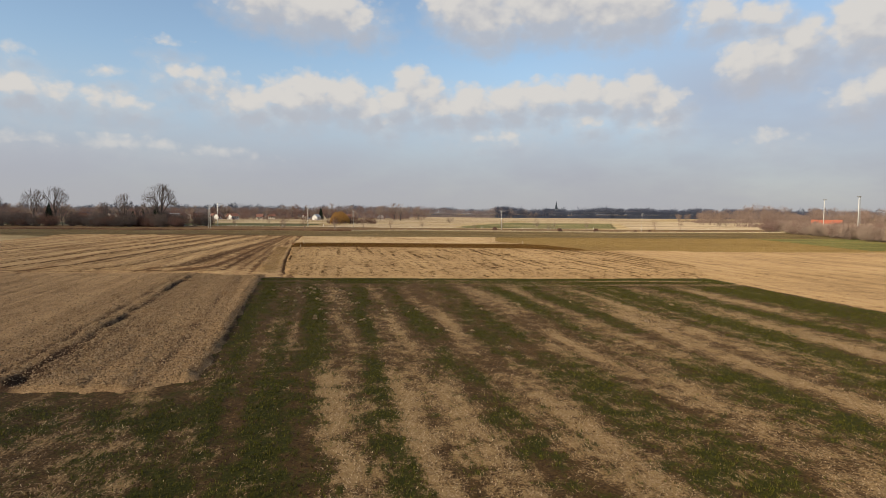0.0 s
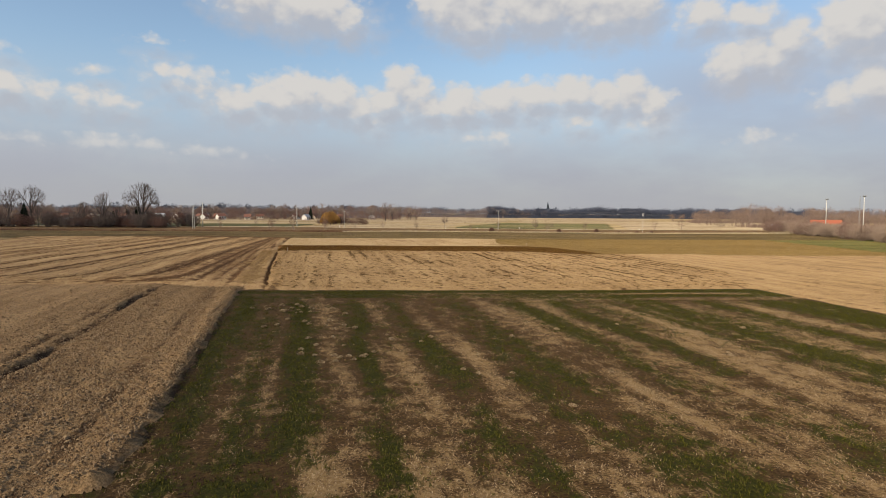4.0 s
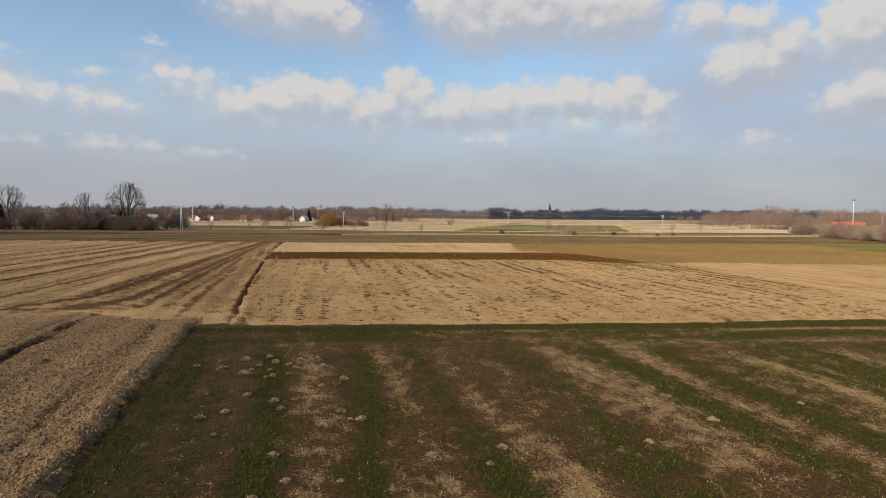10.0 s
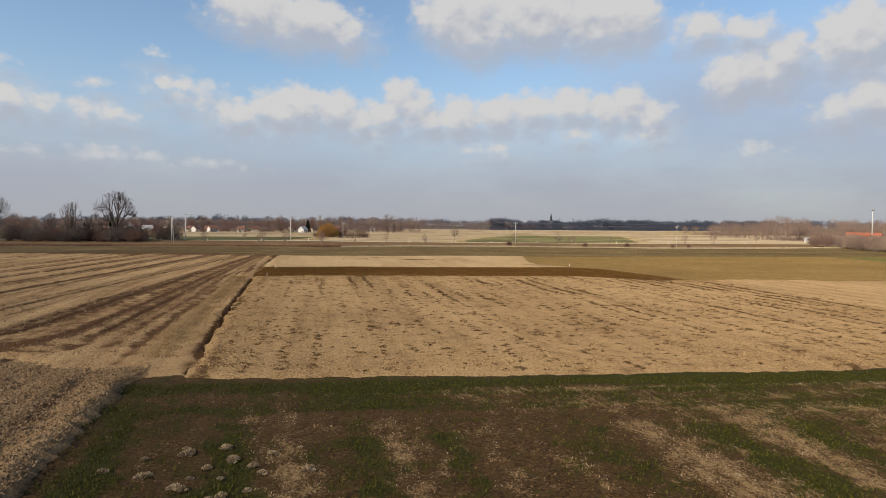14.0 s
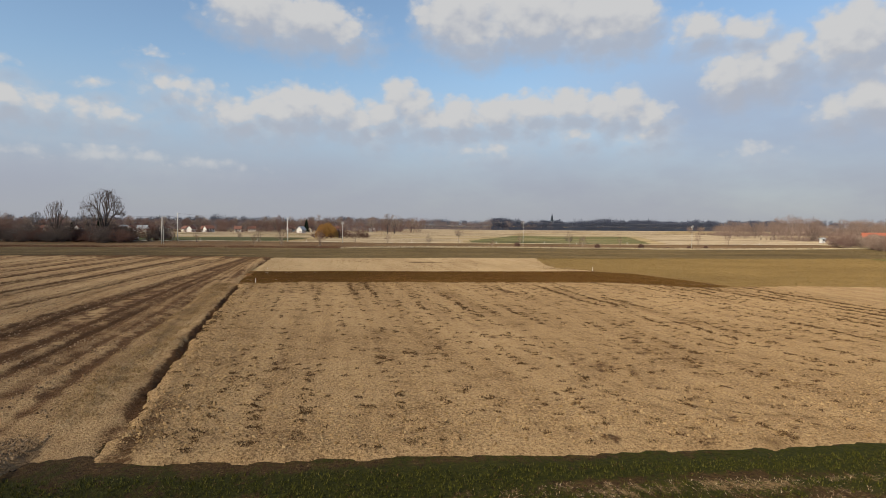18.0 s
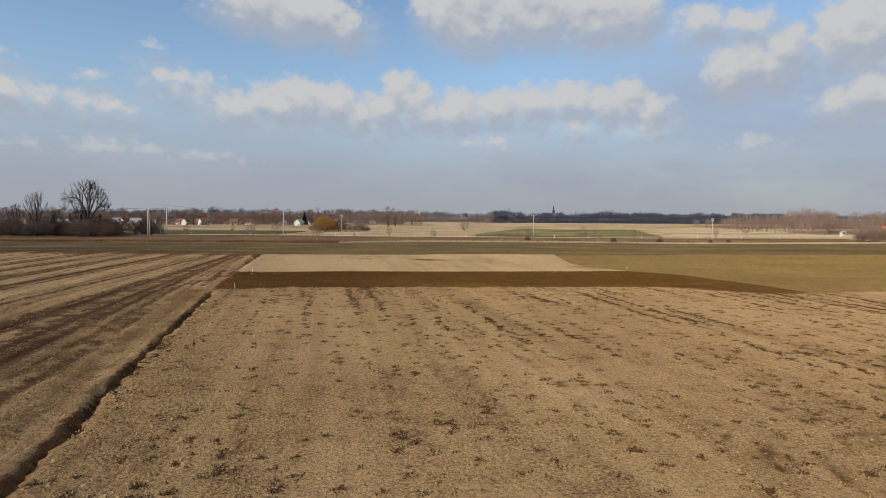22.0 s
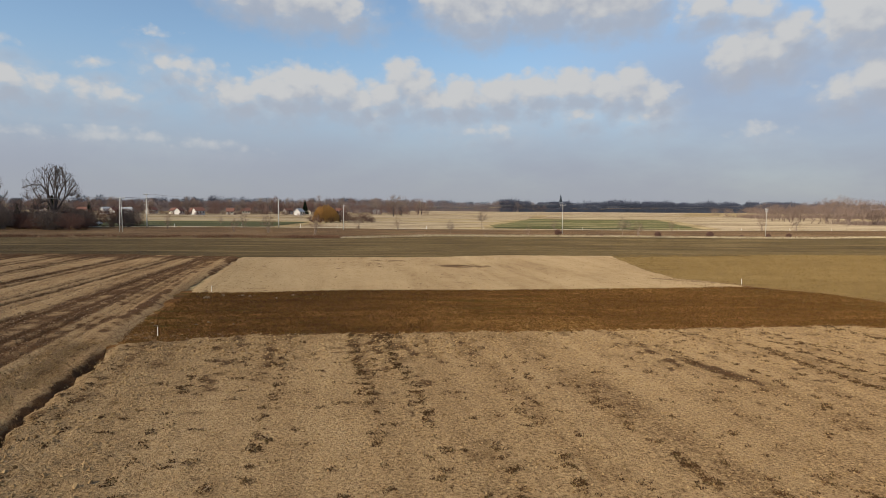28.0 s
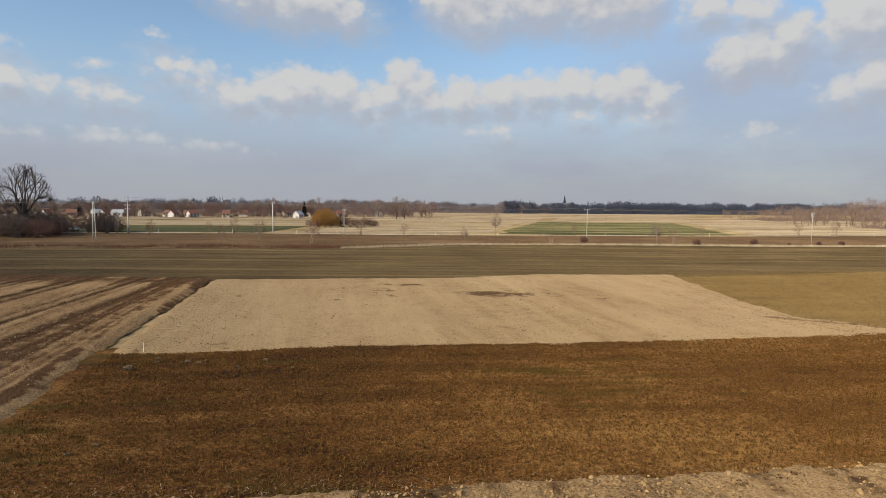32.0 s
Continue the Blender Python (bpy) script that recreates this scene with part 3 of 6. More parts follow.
def bed_dark(x, y):
    # darker along rows, among clods and dead growth, and in wheel tracks
    u, v = turned(x, y, 11.5)
    rows = fbm(u, v * 0.035, 0.8, 3, 46)
    d = 1.3 * (rows - 0.56) + 0.8 * (fbm(x, y, 1.2, 4, 47) - 0.5) + 0.4 * clod_zone(x, y) * fbm(x, y, 0.8, 3, 48) + 0.45 * speckle(x, y)
    streak = np.exp(-(((x + 1.6) + 0.45 * (y - 110)) / 0.5) ** 2) * np.exp(-((y - 110) / 3.2) ** 2)
    arc = np.hypot(x - ARC[0], y - ARC[1])
    loops = (np.exp(-((arc - 4.4) / 0.2) ** 2) + 0.8 * np.exp(-((arc - 5.9) / 0.2) ** 2) + 0.8 * np.exp(-((arc - 7.1) / 0.2) ** 2)) * np.clip((ARC[0] + 1.5 - x) / 2, 0, 1)
    sweep = np.exp(-((y - 73.9 - 0.012 * (x + 13) ** 2) / 0.2) ** 2) + np.exp(-((y - 75.4 - 0.012 * (x + 13) ** 2) / 0.2) ** 2)
    tracks = loops + sweep * np.clip((-8 - x) / 3, 0, 1) * np.clip((x + 19) / 3, 0, 1)
    return np.clip(d + 0.8 * streak + 0.4 * tracks * (0.4 + fbm(x, y, 0.8, 2, 92)), 0, 1)


def patch_dark(x, y):
    hollow = np.exp(-((x + 11.8) / 4.8) ** 2 - ((y - 157.5) / 1.9) ** 2) + 0.7 * np.exp(-((x + 21) / 3.0) ** 2 - ((y - 163) / 0.8) ** 2)
    tail = np.exp(-(((y - 148) - 0.55 * (6 - x)) / 0.8) ** 2) * np.clip((x - 2) / 5, 0, 1)
    return np.clip(1.2 * hollow * (0.4 + fbm(x, y, 1.5, 3, 49)) + 0.85 * tail + 1.3 * (fbm(x, y, 1.6, 4, 50) - 0.64) + 0.5 * speckle(x, y + 40), 0, 1)


def plough_edge(x, y):
    """Metres from the plot's edge along the crop, negative inside."""
    u, v = turned(x, y, 14.6)
    return u + 20.1 * math.cos(radians(14.6)) - 62.8 * math.sin(radians(14.6))


def plough_relief(x, y):
    u, v = turned(x, y, 14.6)
    e = plough_edge(x, y) + 0.7 * (fbm(x, y, 5.0, 2, 52) - 0.5)
    heap = 0.14 * np.exp(-((e + 0.9) / 0.5) ** 2) * (0.4 + 1.2 * fbm(x, y, 0.6, 2, 8))
    tracks = -0.26 * np.exp(-((e + 7.4) / 0.28) ** 2) - 0.2 * np.exp(-((e + 8.6) / 0.25) ** 2) + 0.10 * np.exp(-((e + 8.0) / 0.3) ** 2) - 0.12 * np.exp(-((e + 2.6) / 0.25) ** 2) - 0.08 * np.exp(-((e + 4.6) / 0.2) ** 2)
    near = np.clip((e + 13) / 5, 0.22, 1)
    lines = -0.05 * np.clip(5 * (fbm(u, v * 0.03, 0.45, 2, 59) - 0.5), 0, 1)
    return (0.07 + lines + 0.11 * near * fbm(x, y, 0.3, 3, 5) + 0.17 * near * fbm(u, v * 0.12, 0.55, 2, 6) + heap + tracks * np.clip(1.4 * fbm(x, y, 2.0, 2, 53), 0, 1.2)) * np.clip((66.5 + 0.14 * (x + 20) - y) / 4, 0.15, 1)


def plough_dark_shade(x, y):
    e = plough_edge(x, y) + 0.7 * (fbm(x, y, 5.0, 2, 52) - 0.5)
    # darker wheel ruts; last term paints the shade beside the edge heap
    d = 0.75 * np.exp(-((e + 7.4) / 0.4) ** 2) + 0.6 * np.exp(-((e + 8.6) / 0.35) ** 2) + 0.45 * np.exp(-((e + 2.6) / 0.3) ** 2) + 0.35 * np.exp(-((e + 0.2) / 0.3) ** 2)
    u, v = turned(x, y, 14.6)
    return np.clip(d + 0.9 * (fbm(x, y, 0.9, 4, 54) - 0.5) + 1.2 * np.clip(fbm(u, v * 0.03, 0.45, 2, 59) - 0.52, 0, 1), 0, 1)


# furrows of the ridged field: place across at y = 100, depth
FURROWS = [(-30.6, 0.4), (-31.7, 0.5), (-33.0, 0.8), (-34.2, 0.6), (-36.7, 0.9), (-37.9, 0.9), (-40.6, 0.5), (-42.2, 1.2), (-43.5, 0.7), (-47.3, 0.9), (-48.6, 1.0), (-52.5, 0.8), (-53.6, 1.0),
           (-57.5, 1.0), (-59.0, 0.6), (-62.4, 1.0), (-63.8, 0.7), (-67.0, 0.9), (-68.3, 0.7), (-72.2, 1.0), (-73.4, 0.6), (-76.6, 1.0), (-80.6, 1.0), (-81.8, 0.6), (-85.4, 0.9), (-89.6, 1.0), (-94.2, 0.9), (-98.4, 0.9)]


def rill_head(x, y):
    """Metres from the near end of the furrows."""
    return y - np.interp(x, [-75, -47, -30, -20], [59, 63.5, 67, 66.5]) + 0.5 * (fbm(x, y, 4.0, 2, 89) - 0.5)


def rill_phase(x, y):
    """Across the fanned furrows (their place at y = 100), and along them; they swing aside at their near end."""
    x = x + 4.5 * np.clip((8 - rill_head(x, y)) / 8, 0, 1.2) ** 2 * np.clip((-27 - x) / 5, 0, 1)
    s = x
    for _ in range(12):
        s = 0.5 * s + 0.5 * (x - np.interp(s, [-60, -42, -37, -28.5], [-0.11, -0.11, -0.15, -0.258]) * (y - 100))
    return s + 0.5 * (fbm(x, y, 30, 2, 9) - 0.5) + 0.4 * (fbm(s, y * 0.5, 5, 3, 55) - 0.5), y


def rill_lines(x, y):
    u, v = rill_phase(x, y)
    deep, bank = np.zeros(np.shape(x)), np.zeros(np.shape(x))
    for c, a in FURROWS:
        cut = np.clip(3.0 * fbm(x * 0 + c, v, 9, 2, 56) - 0.5, 0.45, 1.1)
        deep = deep + a * cut * np.exp(-((u - c) / 0.20) ** 2)
        bank = bank + a * (np.exp(-((u - c - 0.42) / 0.2) ** 2) + 0.7 * np.exp(-((u - c + 0.42) / 0.2) ** 2))
    head = rill_head(x, y)
    turn = np.exp(-((head - 0.9) / 0.2) ** 2) + 0.7 * np.exp(-((head - 2.2) / 0.2) ** 2)
    deep = deep * np.clip((head - 0.5) / 2.5, 0, 1) + 0.8 * turn * np.clip((-25 - x) / 5, 0, 1)
    return np.clip(deep, 0, 1.3), np.clip(bank, 0, 1)


def rill_relief(x, y):
    deep, bank = rill_lines(x, y)
    u, v = rill_phase(x, y)
    z = 0.2 - 0.19 * deep + 0.04 * bank + (0.09 + 0.08 * bank) * fbm(x, y, 0.35, 3, 10) + 0.06 * fbm(u, v * 0.1, 0.6, 2, 7)
    d = bed_edge(x, y) + 0.9 * (fbm(x, y, 1.8, 3, 84) - 0.5)
    open_cut = np.clip((y - 67.5) / 4, 0, 1) * np.clip((114 - y) / 3, 0, 1)
    grassy = np.clip((d + 1.9) / 0.5, 0, 1)
    z = z * (1 - grassy) + grassy * (0.10 + 0.10 * fbm(u, v * 0.1, 0.5, 3, 85))
    cut = np.clip((d + 0.28) / 0.25, 0, 1)
    z = z * (1 - cut) + cut * (-0.05 - 0.3 * open_cut)
    z = z * np.clip((y - 63.5) / 5, 0.12, 1)
    return np.where(y < 114, z, 0.2 - 0.23 * deep + 0.12 * fbm(x, y, 0.35, 3, 10))


def rill_dark_shade(x, y):
    deep, bank = rill_lines(x, y)
    u, v = rill_phase(x, y)
    broad = np.clip(2.4 * (fbm(u, v * 0.02, 2.6, 3, 57) - 0.53), 0, 0.5)
    # darker far end, painted shade inside the ditch, darker strip beside it
    top = np.clip((y - 157) / 8, 0, 0.6) + 0.9 * np.where(y < 114, np.clip((bed_edge(x, y) + 0.35) / 0.25, 0, 1) * np.clip((y - 67) / 4, 0, 1), 0) + 0.35 * np.exp(-((bed_edge(x, y) + 3.4) / 0.5) ** 2)
    broad = broad + 0.75 * np.clip((u + 40) / 3, 0, 1) * np.clip(2.2 * fbm(u, v * 0.05, 1.2, 3, 93) - 0.7, 0, 1) * np.clip(3 * fbm(x, y, 0.7, 3, 94) - 0.9, 0, 1)
    # darker, wider stripes along the furrows
    wide = np.zeros(np.shape(x))
    for c, a in FURROWS:
        wide = np.maximum(wide, a * np.exp(-((u - c - 0.1) / 0.42) ** 2))
    wide = 0.95 * wide * np.clip(rill_head(x, y) / 2, 0, 1)
    return np.clip(np.maximum(1.25 * deep, wide) + broad + top + 0.75 * (fbm(x, y, 0.9, 4, 58) - 0.55), 0, 1)


def trench(x, y):
    """The bank falls steeply only along the open ditch."""
    near = np.exp(-((x + 19.6 + 0.258 * (y - 66)) / 1.6) ** 2) * np.clip((y - 68) / 4, 0, 1) * np.clip((114 - y) / 3, 0, 1)
    return 0.06 + 0.30 * near


CROP = [(-21, 63), (-21, 64), (-0.7, 66), (12, 67.8), (29.5, 71.2), (34, 46), (38, 22), (46, -40), (-75, -40), (-75, 22.6), (-17, 23.0), (-14, 24), (-14.5, 34)]
sheet_mesh("crop_field", CROP, 0.17, M_CROP, crop_relief, 0.3, -0.02, "thin green winter crop with straw litter and bare brown stripes", marks={"green": green_mark, "straw": straw_mark})
STRIP = [(-33.5, 112.4), (-25, 114.6), (-5, 117.6), (12, 120.8), (17.4, 117.6), (21.4, 115.5), (27, 117.5), (25, 127), (20.5, 138), (14, 144), (6.7, 142), (-10, 138.5), (-23.6, 136.8), (-37.5, 134), (-35, 124)]
def strip_relief(x, y):
    return 0.05 * fbm(x, y, 0.4, 3, 14)


sheet_mesh("fallow_strip", STRIP, 0.2, M_STRIP, strip_relief, 0.4, -0.03, "dark brown fallow strip with short withered grass")
PLOUGH = [(-20.3, 62.8), (-20.5, 66.5), (-30, 67.5), (-47, 63.5), (-75, 59), (-75, 21.6), (-17, 22.2), (-12.4, 22.6), (-10.5, 24.7), (-12.6, 33)]
sheet_mesh("ploughed_plot", PLOUGH, 0.15, M_PLOUGH, plough_relief, 0.45, 0.0, "freshly ploughed pale brown soil with wheel tracks", marks={"dark_mark": plough_dark_shade})
BED = [(-19.2, 66.2), (-24, 84), (-30.6, 110.5), (-31.6, 114), (-25, 116.6), (-5, 119.7), (12, 122.8), (17.4, 119.8), (21.4, 117.6), (32, 121), (46, 122.4), (46, -40), (45, -40), (36.3, 22), (32.3, 46), (28.3, 69.7), (12, 66.7), (-0.7, 65), (-18.5, 63.1)]
sheet_mesh("seedbed_field", [(45.4, -40), (45.4, 122.3), (60, 124), (95, 128), (95, -20)], 0.5, M_BED, bed_relief, 0.3, -0.02, "pale tan harrowed seedbed reaching to the hedge", marks={"dark_mark": bed_dark})
sheet_mesh("seedbed_field", BED, 0.17, M_BED, bed_relief, 0.4, 0.0, "pale tan harrowed seedbed with rows of dark crop residue", dip=trench, marks={"dark_mark": bed_dark})
RILLS = [(-18.4, 62.6), (-18.9, 66.3), (-23.4, 84), (-30.0, 110.5), (-31.4, 114.5), (-36.2, 132), (-42.6, 165.3), (-58, 166), (-82, 165), (-105, 158), (-75, 58.5), (-47, 63), (-30, 67), (-21.8, 62.6)]
sheet_mesh("ridged_field", RILLS, 0.2, M_RILL, rill_relief, 0.4, -0.02, "brown field with long paired furrows between bare ridges", dip=trench, marks={"dark_mark": rill_dark_shade})
PATCH = [(-35.8, 132.4), (-38.4, 143.8), (-42.8, 165.4), (-29.7, 168.2), (-17, 170.6), (-6.3, 176), (11, 177.6), (9.6, 157), (10.4, 148), (15.5, 143.3), (12, 141), (6.7, 140.2), (-10, 136.9), (-23.6, 135.2), (-29.5, 133.2)]
sheet_mesh("seedbed_patch", PATCH, 0.2, M_PATCH, bed_relief, 0.5, 0.0, "small pale sandy seedbed patch with a darker hollow", marks={"dark_mark": patch_dark})
GOLD = [(7, 139), (6, 157), (8, 177), (12.5, 181), (43.6, 187), (110, 198), (182, 192), (112, 129), (60, 122.5), (32, 119.4), (22, 117.5), (18, 130)]
sheet_mesh("stubble_field", GOLD, 0.45, M_GOLD, lambda x, y: 0.06 * fbm(x, y, 0.8, 3, 15), 0.7, -0.07, "golden brown stubble field with faint green tint")
sheet_mesh("green_crop", [(91.7, 192.5), (90, 168), (88.2, 149), (87, 131), (112, 132), (170, 186), (124, 198)], 0.6, M_GREENSIDE, lambda x, y: 0.05 * fbm(x, y, 0.8, 3, 18), 0.8, 0.03, "short green winter crop beside the hedge")
OLIVE = [(-160, 166), (-105, 155), (-82, 162), (-58, 163), (-43, 163), (-17, 168), (-6.3, 173), (12, 175), (43.6, 186), (110, 197), (210, 190), (142, 264), (96, 251), (84, 245), (21.5, 240), (-17, 231), (-38, 216), (-68, 211), (-97, 208), (-200, 198)]
sheet_mesh("olive_field", OLIVE, 0.6, M_OLIVE, lambda x, y: 0.06 * fbm(x, y, 1.0, 3, 16), 0.8, -0.03, "dull olive green field of short winter growth")
VERGE = [(-200, 195), (-97, 205.2), (-68, 208.3), (-38, 213.3), (-17, 228.2), (21.5, 237), (84, 242), (150, 260), (150, 311), (129, 308), (18, 287), (-33, 274.5), (-67, 274.5), (-108, 271), (-140, 265), (-240, 254)]
sheet_mesh("roadside_verge", VERGE, 1.0, M_VERGE, lambda x, y: 0.12 * fbm(x, y, 2.0, 3, 17), 0.8, -0.1, "rough brown verge beside a ditch and a road")
ROAD = [(-420, 232), (-240, 252.4), (-140, 263), (-108, 269), (-67, 272.4), (-33, 272.6), (18, 285), (129, 306), (260, 331), (420, 352), (420, 356), (260, 335), (129, 309.2), (18, 288), (-33, 275.6), (-67, 275.4), (-108, 272), (-140, 266), (-240, 255.4), (-420, 235)]
tagged(sheet_mesh("road", ROAD, 1.0, M_ROAD, None, 0.15, 0.1), "pale narrow country road across the fields", "road", kind="structure")

# far strips of meadow and crops: outline corners left near, left far, right far, right near
FAR = [("meadow", M_TANFAR, [(-150, 292), (-170, 345), (-60, 352), (-66, 277), (-30, 277), (-10, 291), (-2, 300), (6, 352), (-60, 366), (-60, 372), (10, 372), (20, 410), (-250, 400), (-330, 300)]),
       ("meadow", M_TANFAR, [(-330, 420), (-340, 560), (60, 600), (30, 425)]),
       ("meadow", M_TANFAR, [(-320, 640), (-300, 900), (350, 1000), (200, 650), (60, 625)]),
       ("green_crop", M_GREENDARK, [(-230, 268), (-245, 330), (-70, 338), (-72, 279), (-140, 270)]),
       ("green_crop", M_GREENFAR, [(-3, 291), (6, 345), (34, 460), (118, 468), (92, 360), (80, 305), (18, 291)]),
       ("meadow", M_TANFAR, [(84, 304), (96, 360), (122, 470), (260, 500), (320, 400), (250, 336), (129, 312)]),
       ("meadow", M_TANFAR, [(40, 480), (70, 600), (300, 640), (280, 520), (120, 482)])]
for name, mat, poly in FAR:
    sheet_mesh(name, poly, 3.0, mat, None, 1.5, 0.0 if mat is M_TANFAR else 0.04, "pale dry meadow strip" if mat is M_TANFAR else "fresh green crop strip beyond the road", wave=12)

for y0, dy, x0, x1, tilt in ((322, 2.0, -60, 0, 0.02), (338, 3.0, -320, 4, 0.03), (386, 4.0, -330, 18, 0.04), (402, 2.5, -100, 20, 0.03), (432, 5.0, -340, 30, 0.05), (478, 7.0, -340, 60, 0.04), (545, 9.0, -330, 120, 0.05), (352, 2.5, 98, 240, 0.08), (420, 4.0, 112, 300, 0.08), (308, 1.6, -320, -66, 0.04), (364, 2.2, -70, 8, 0.03), (455, 4.0, -330, 36, 0.05), (510, 7.0, -330, 90, 0.05), (590, 10.0, -300, 300, 0.05), (470, 6.0, 130, 300, 0.08), (680, 14.0, -300, 320, 0.05), (760, 16.0, -300, 330, 0.05)):
    sheet_mesh("field_margin", [(x0, y0 + tilt * x0), (x1, y0 + tilt * x1), (x1, y0 + dy + tilt * x1), (x0, y0 + dy + tilt * x0)], 2.0, M_VERGE, None, 0.8, 0.05, "dark rough margin between dry meadow strips", "field margin", wave=9)


# ---- trees ----
def tube(segs, sides):
    """Tapered tubes from arrays of start, end and two radii."""
    a, b = np.array([s[0] for s in segs]), np.array([s[1] for s in segs])
    r0, r1 = np.array([s[2] for s in segs]), np.array([s[3] for s in segs])
    d = (b - a) / np.maximum(np.linalg.norm(b - a, axis=1, keepdims=True), 1e-6)
    ref = np.where(np.abs(d[:, 2:3]) > 0.9, [[1.0, 0, 0]], [[0, 0, 1.0]])
    p = np.cross(d, ref)
    p /= np.linalg.norm(p, axis=1, keepdims=True)
    q = np.cross(d, p)
    ang = np.arange(sides) * 2 * math.pi / sides
    ring = p[:, None] * np.cos(ang)[None, :, None] + q[:, None] * np.sin(ang)[None, :, None]
    v = np.concatenate([a[:, None] + ring * r0[:, None, None], b[:, None] + ring * r1[:, None, None]], 1)
    base = np.arange(len(segs))[:, None] * 2 * sides
    f = np.stack([np.stack([base[:, 0] + i, base[:, 0] + (i + 1) % sides, base[:, 0] + sides + (i + 1) % sides, base[:, 0] + sides + i], -1) for i in range(sides)], 1)
    return v.reshape(-1, 3), f.reshape(-1, 4)


def bend(a, b, c, n, r0, r1):
    """Segments of a curve from a to c that leans to b."""
    u = np.linspace(0, 1, n + 1)[:, None]
    p = a * (1 - u) ** 2 + 2 * b * u * (1 - u) + c * u ** 2
    r = r0 + (r1 - r0) * u[:, 0]
    return p, [(p[k], p[k + 1], r[k], r[k + 1]) for k in range(n)]


def nearest(points, nodes, low, reach=0.0):
    """For each point the index of the node that it best grows from: near, and nearer to the ground."""
    d = (np.sqrt(((points[:, None] - nodes[None]) ** 2).sum(-1)) - reach) ** 2 + low * np.maximum(0, nodes[None, :, 2] - points[:, None, 2] + 0.3) ** 2
    return d.argmin(1)


def skeleton_of(seed, height, mid, wide, tall, limbs, branches, twigs, trunk, twig, base=0.2, stems=1, light=False):
    """Limbs and twigs of a bare tree whose crown fills an uneven round outline."""
    rg = np.random.RandomState(seed)
    c, R = np.array([0, 0, mid * height]), np.array([wide, wide, tall]) * height
    wood, fine = [], []

    def shell(n, lo, hi, floor):
        az, up = rg.uniform(-np.pi, np.pi, n), rg.uniform(floor, 1.0, n)
        flat = np.sqrt(1 - up ** 2)
        lobes = 1 + 0.42 * (vnoise(az * 1.6 + 20, up * 2.6 + 9, seed) - 0.5)
        d = np.stack([np.cos(az) * flat, np.sin(az) * flat, up], -1)
        return c + R * d * (lobes * (lo + (hi - lo) * rg.rand(n) ** 0.6))[:, None]

    top = c + [0.04 * height * rg.randn(), 0.04 * height * rg.randn(), 0.25 * tall * height]
    if stems == 1:
        path, segs = bend(np.array([0, 0, -0.3]), c * 0.5 + [0.03 * height * rg.randn(), 0, 0], top, 6, trunk, trunk * 0.35)
        wood += segs
    nodes = []
    for tip in shell(limbs, 0.6, 0.82, -0.35):
        k = np.clip((tip[2] - base * height) / (height * 0.9), 0.0, 0.75)
        if stems == 1:
            start = path[int(round(6 * (base + (0.9 - base) * k)))]
        else:
            start = np.array([0.12 * wide * height * rg.randn(), 0.12 * wide * height * rg.randn(), -0.1])
        lean = start + (tip - start) * [0.34, 0.34, 0.62] + rg.randn(3) * 0.03 * height
        p, segs = bend(start, lean, tip, 5, trunk * (0.36 if stems == 1 else 0.7), trunk * 0.09)
        wood += segs
        nodes.append(p[1:])
    nodes = np.concatenate(nodes)
    ends, more = shell(branches, 0.25, 0.9, -0.5), []
    for tip, n in zip(ends, nearest(ends, nodes, 2.0, 0.10 * height)):
        a = nodes[n]
        p, segs = bend(a, (a + tip) / 2 + rg.randn(3) * 0.03 * height + [0, 0, 0.02 * height], tip, 3, max(trunk * 0.06, twig * 1.3), max(trunk * 0.03, twig))
        wood += segs
        more.append(p[1:])
    more = np.concatenate(more)
    ends = shell(twigs, 0.25, 1.06, -0.6)
    for tip, n in zip(ends, nearest(ends, more, 1.0, 0.075 * height)):
        a = more[n]
        if light:
            fine.append((a, tip, twig, twig * 0.5))
        else:
            p, segs = bend(a, (a + tip) / 2 + rg.randn(3) * 0.02 * height, tip, 2, twig, twig * 0.55)
            fine += segs
    return wood, fine


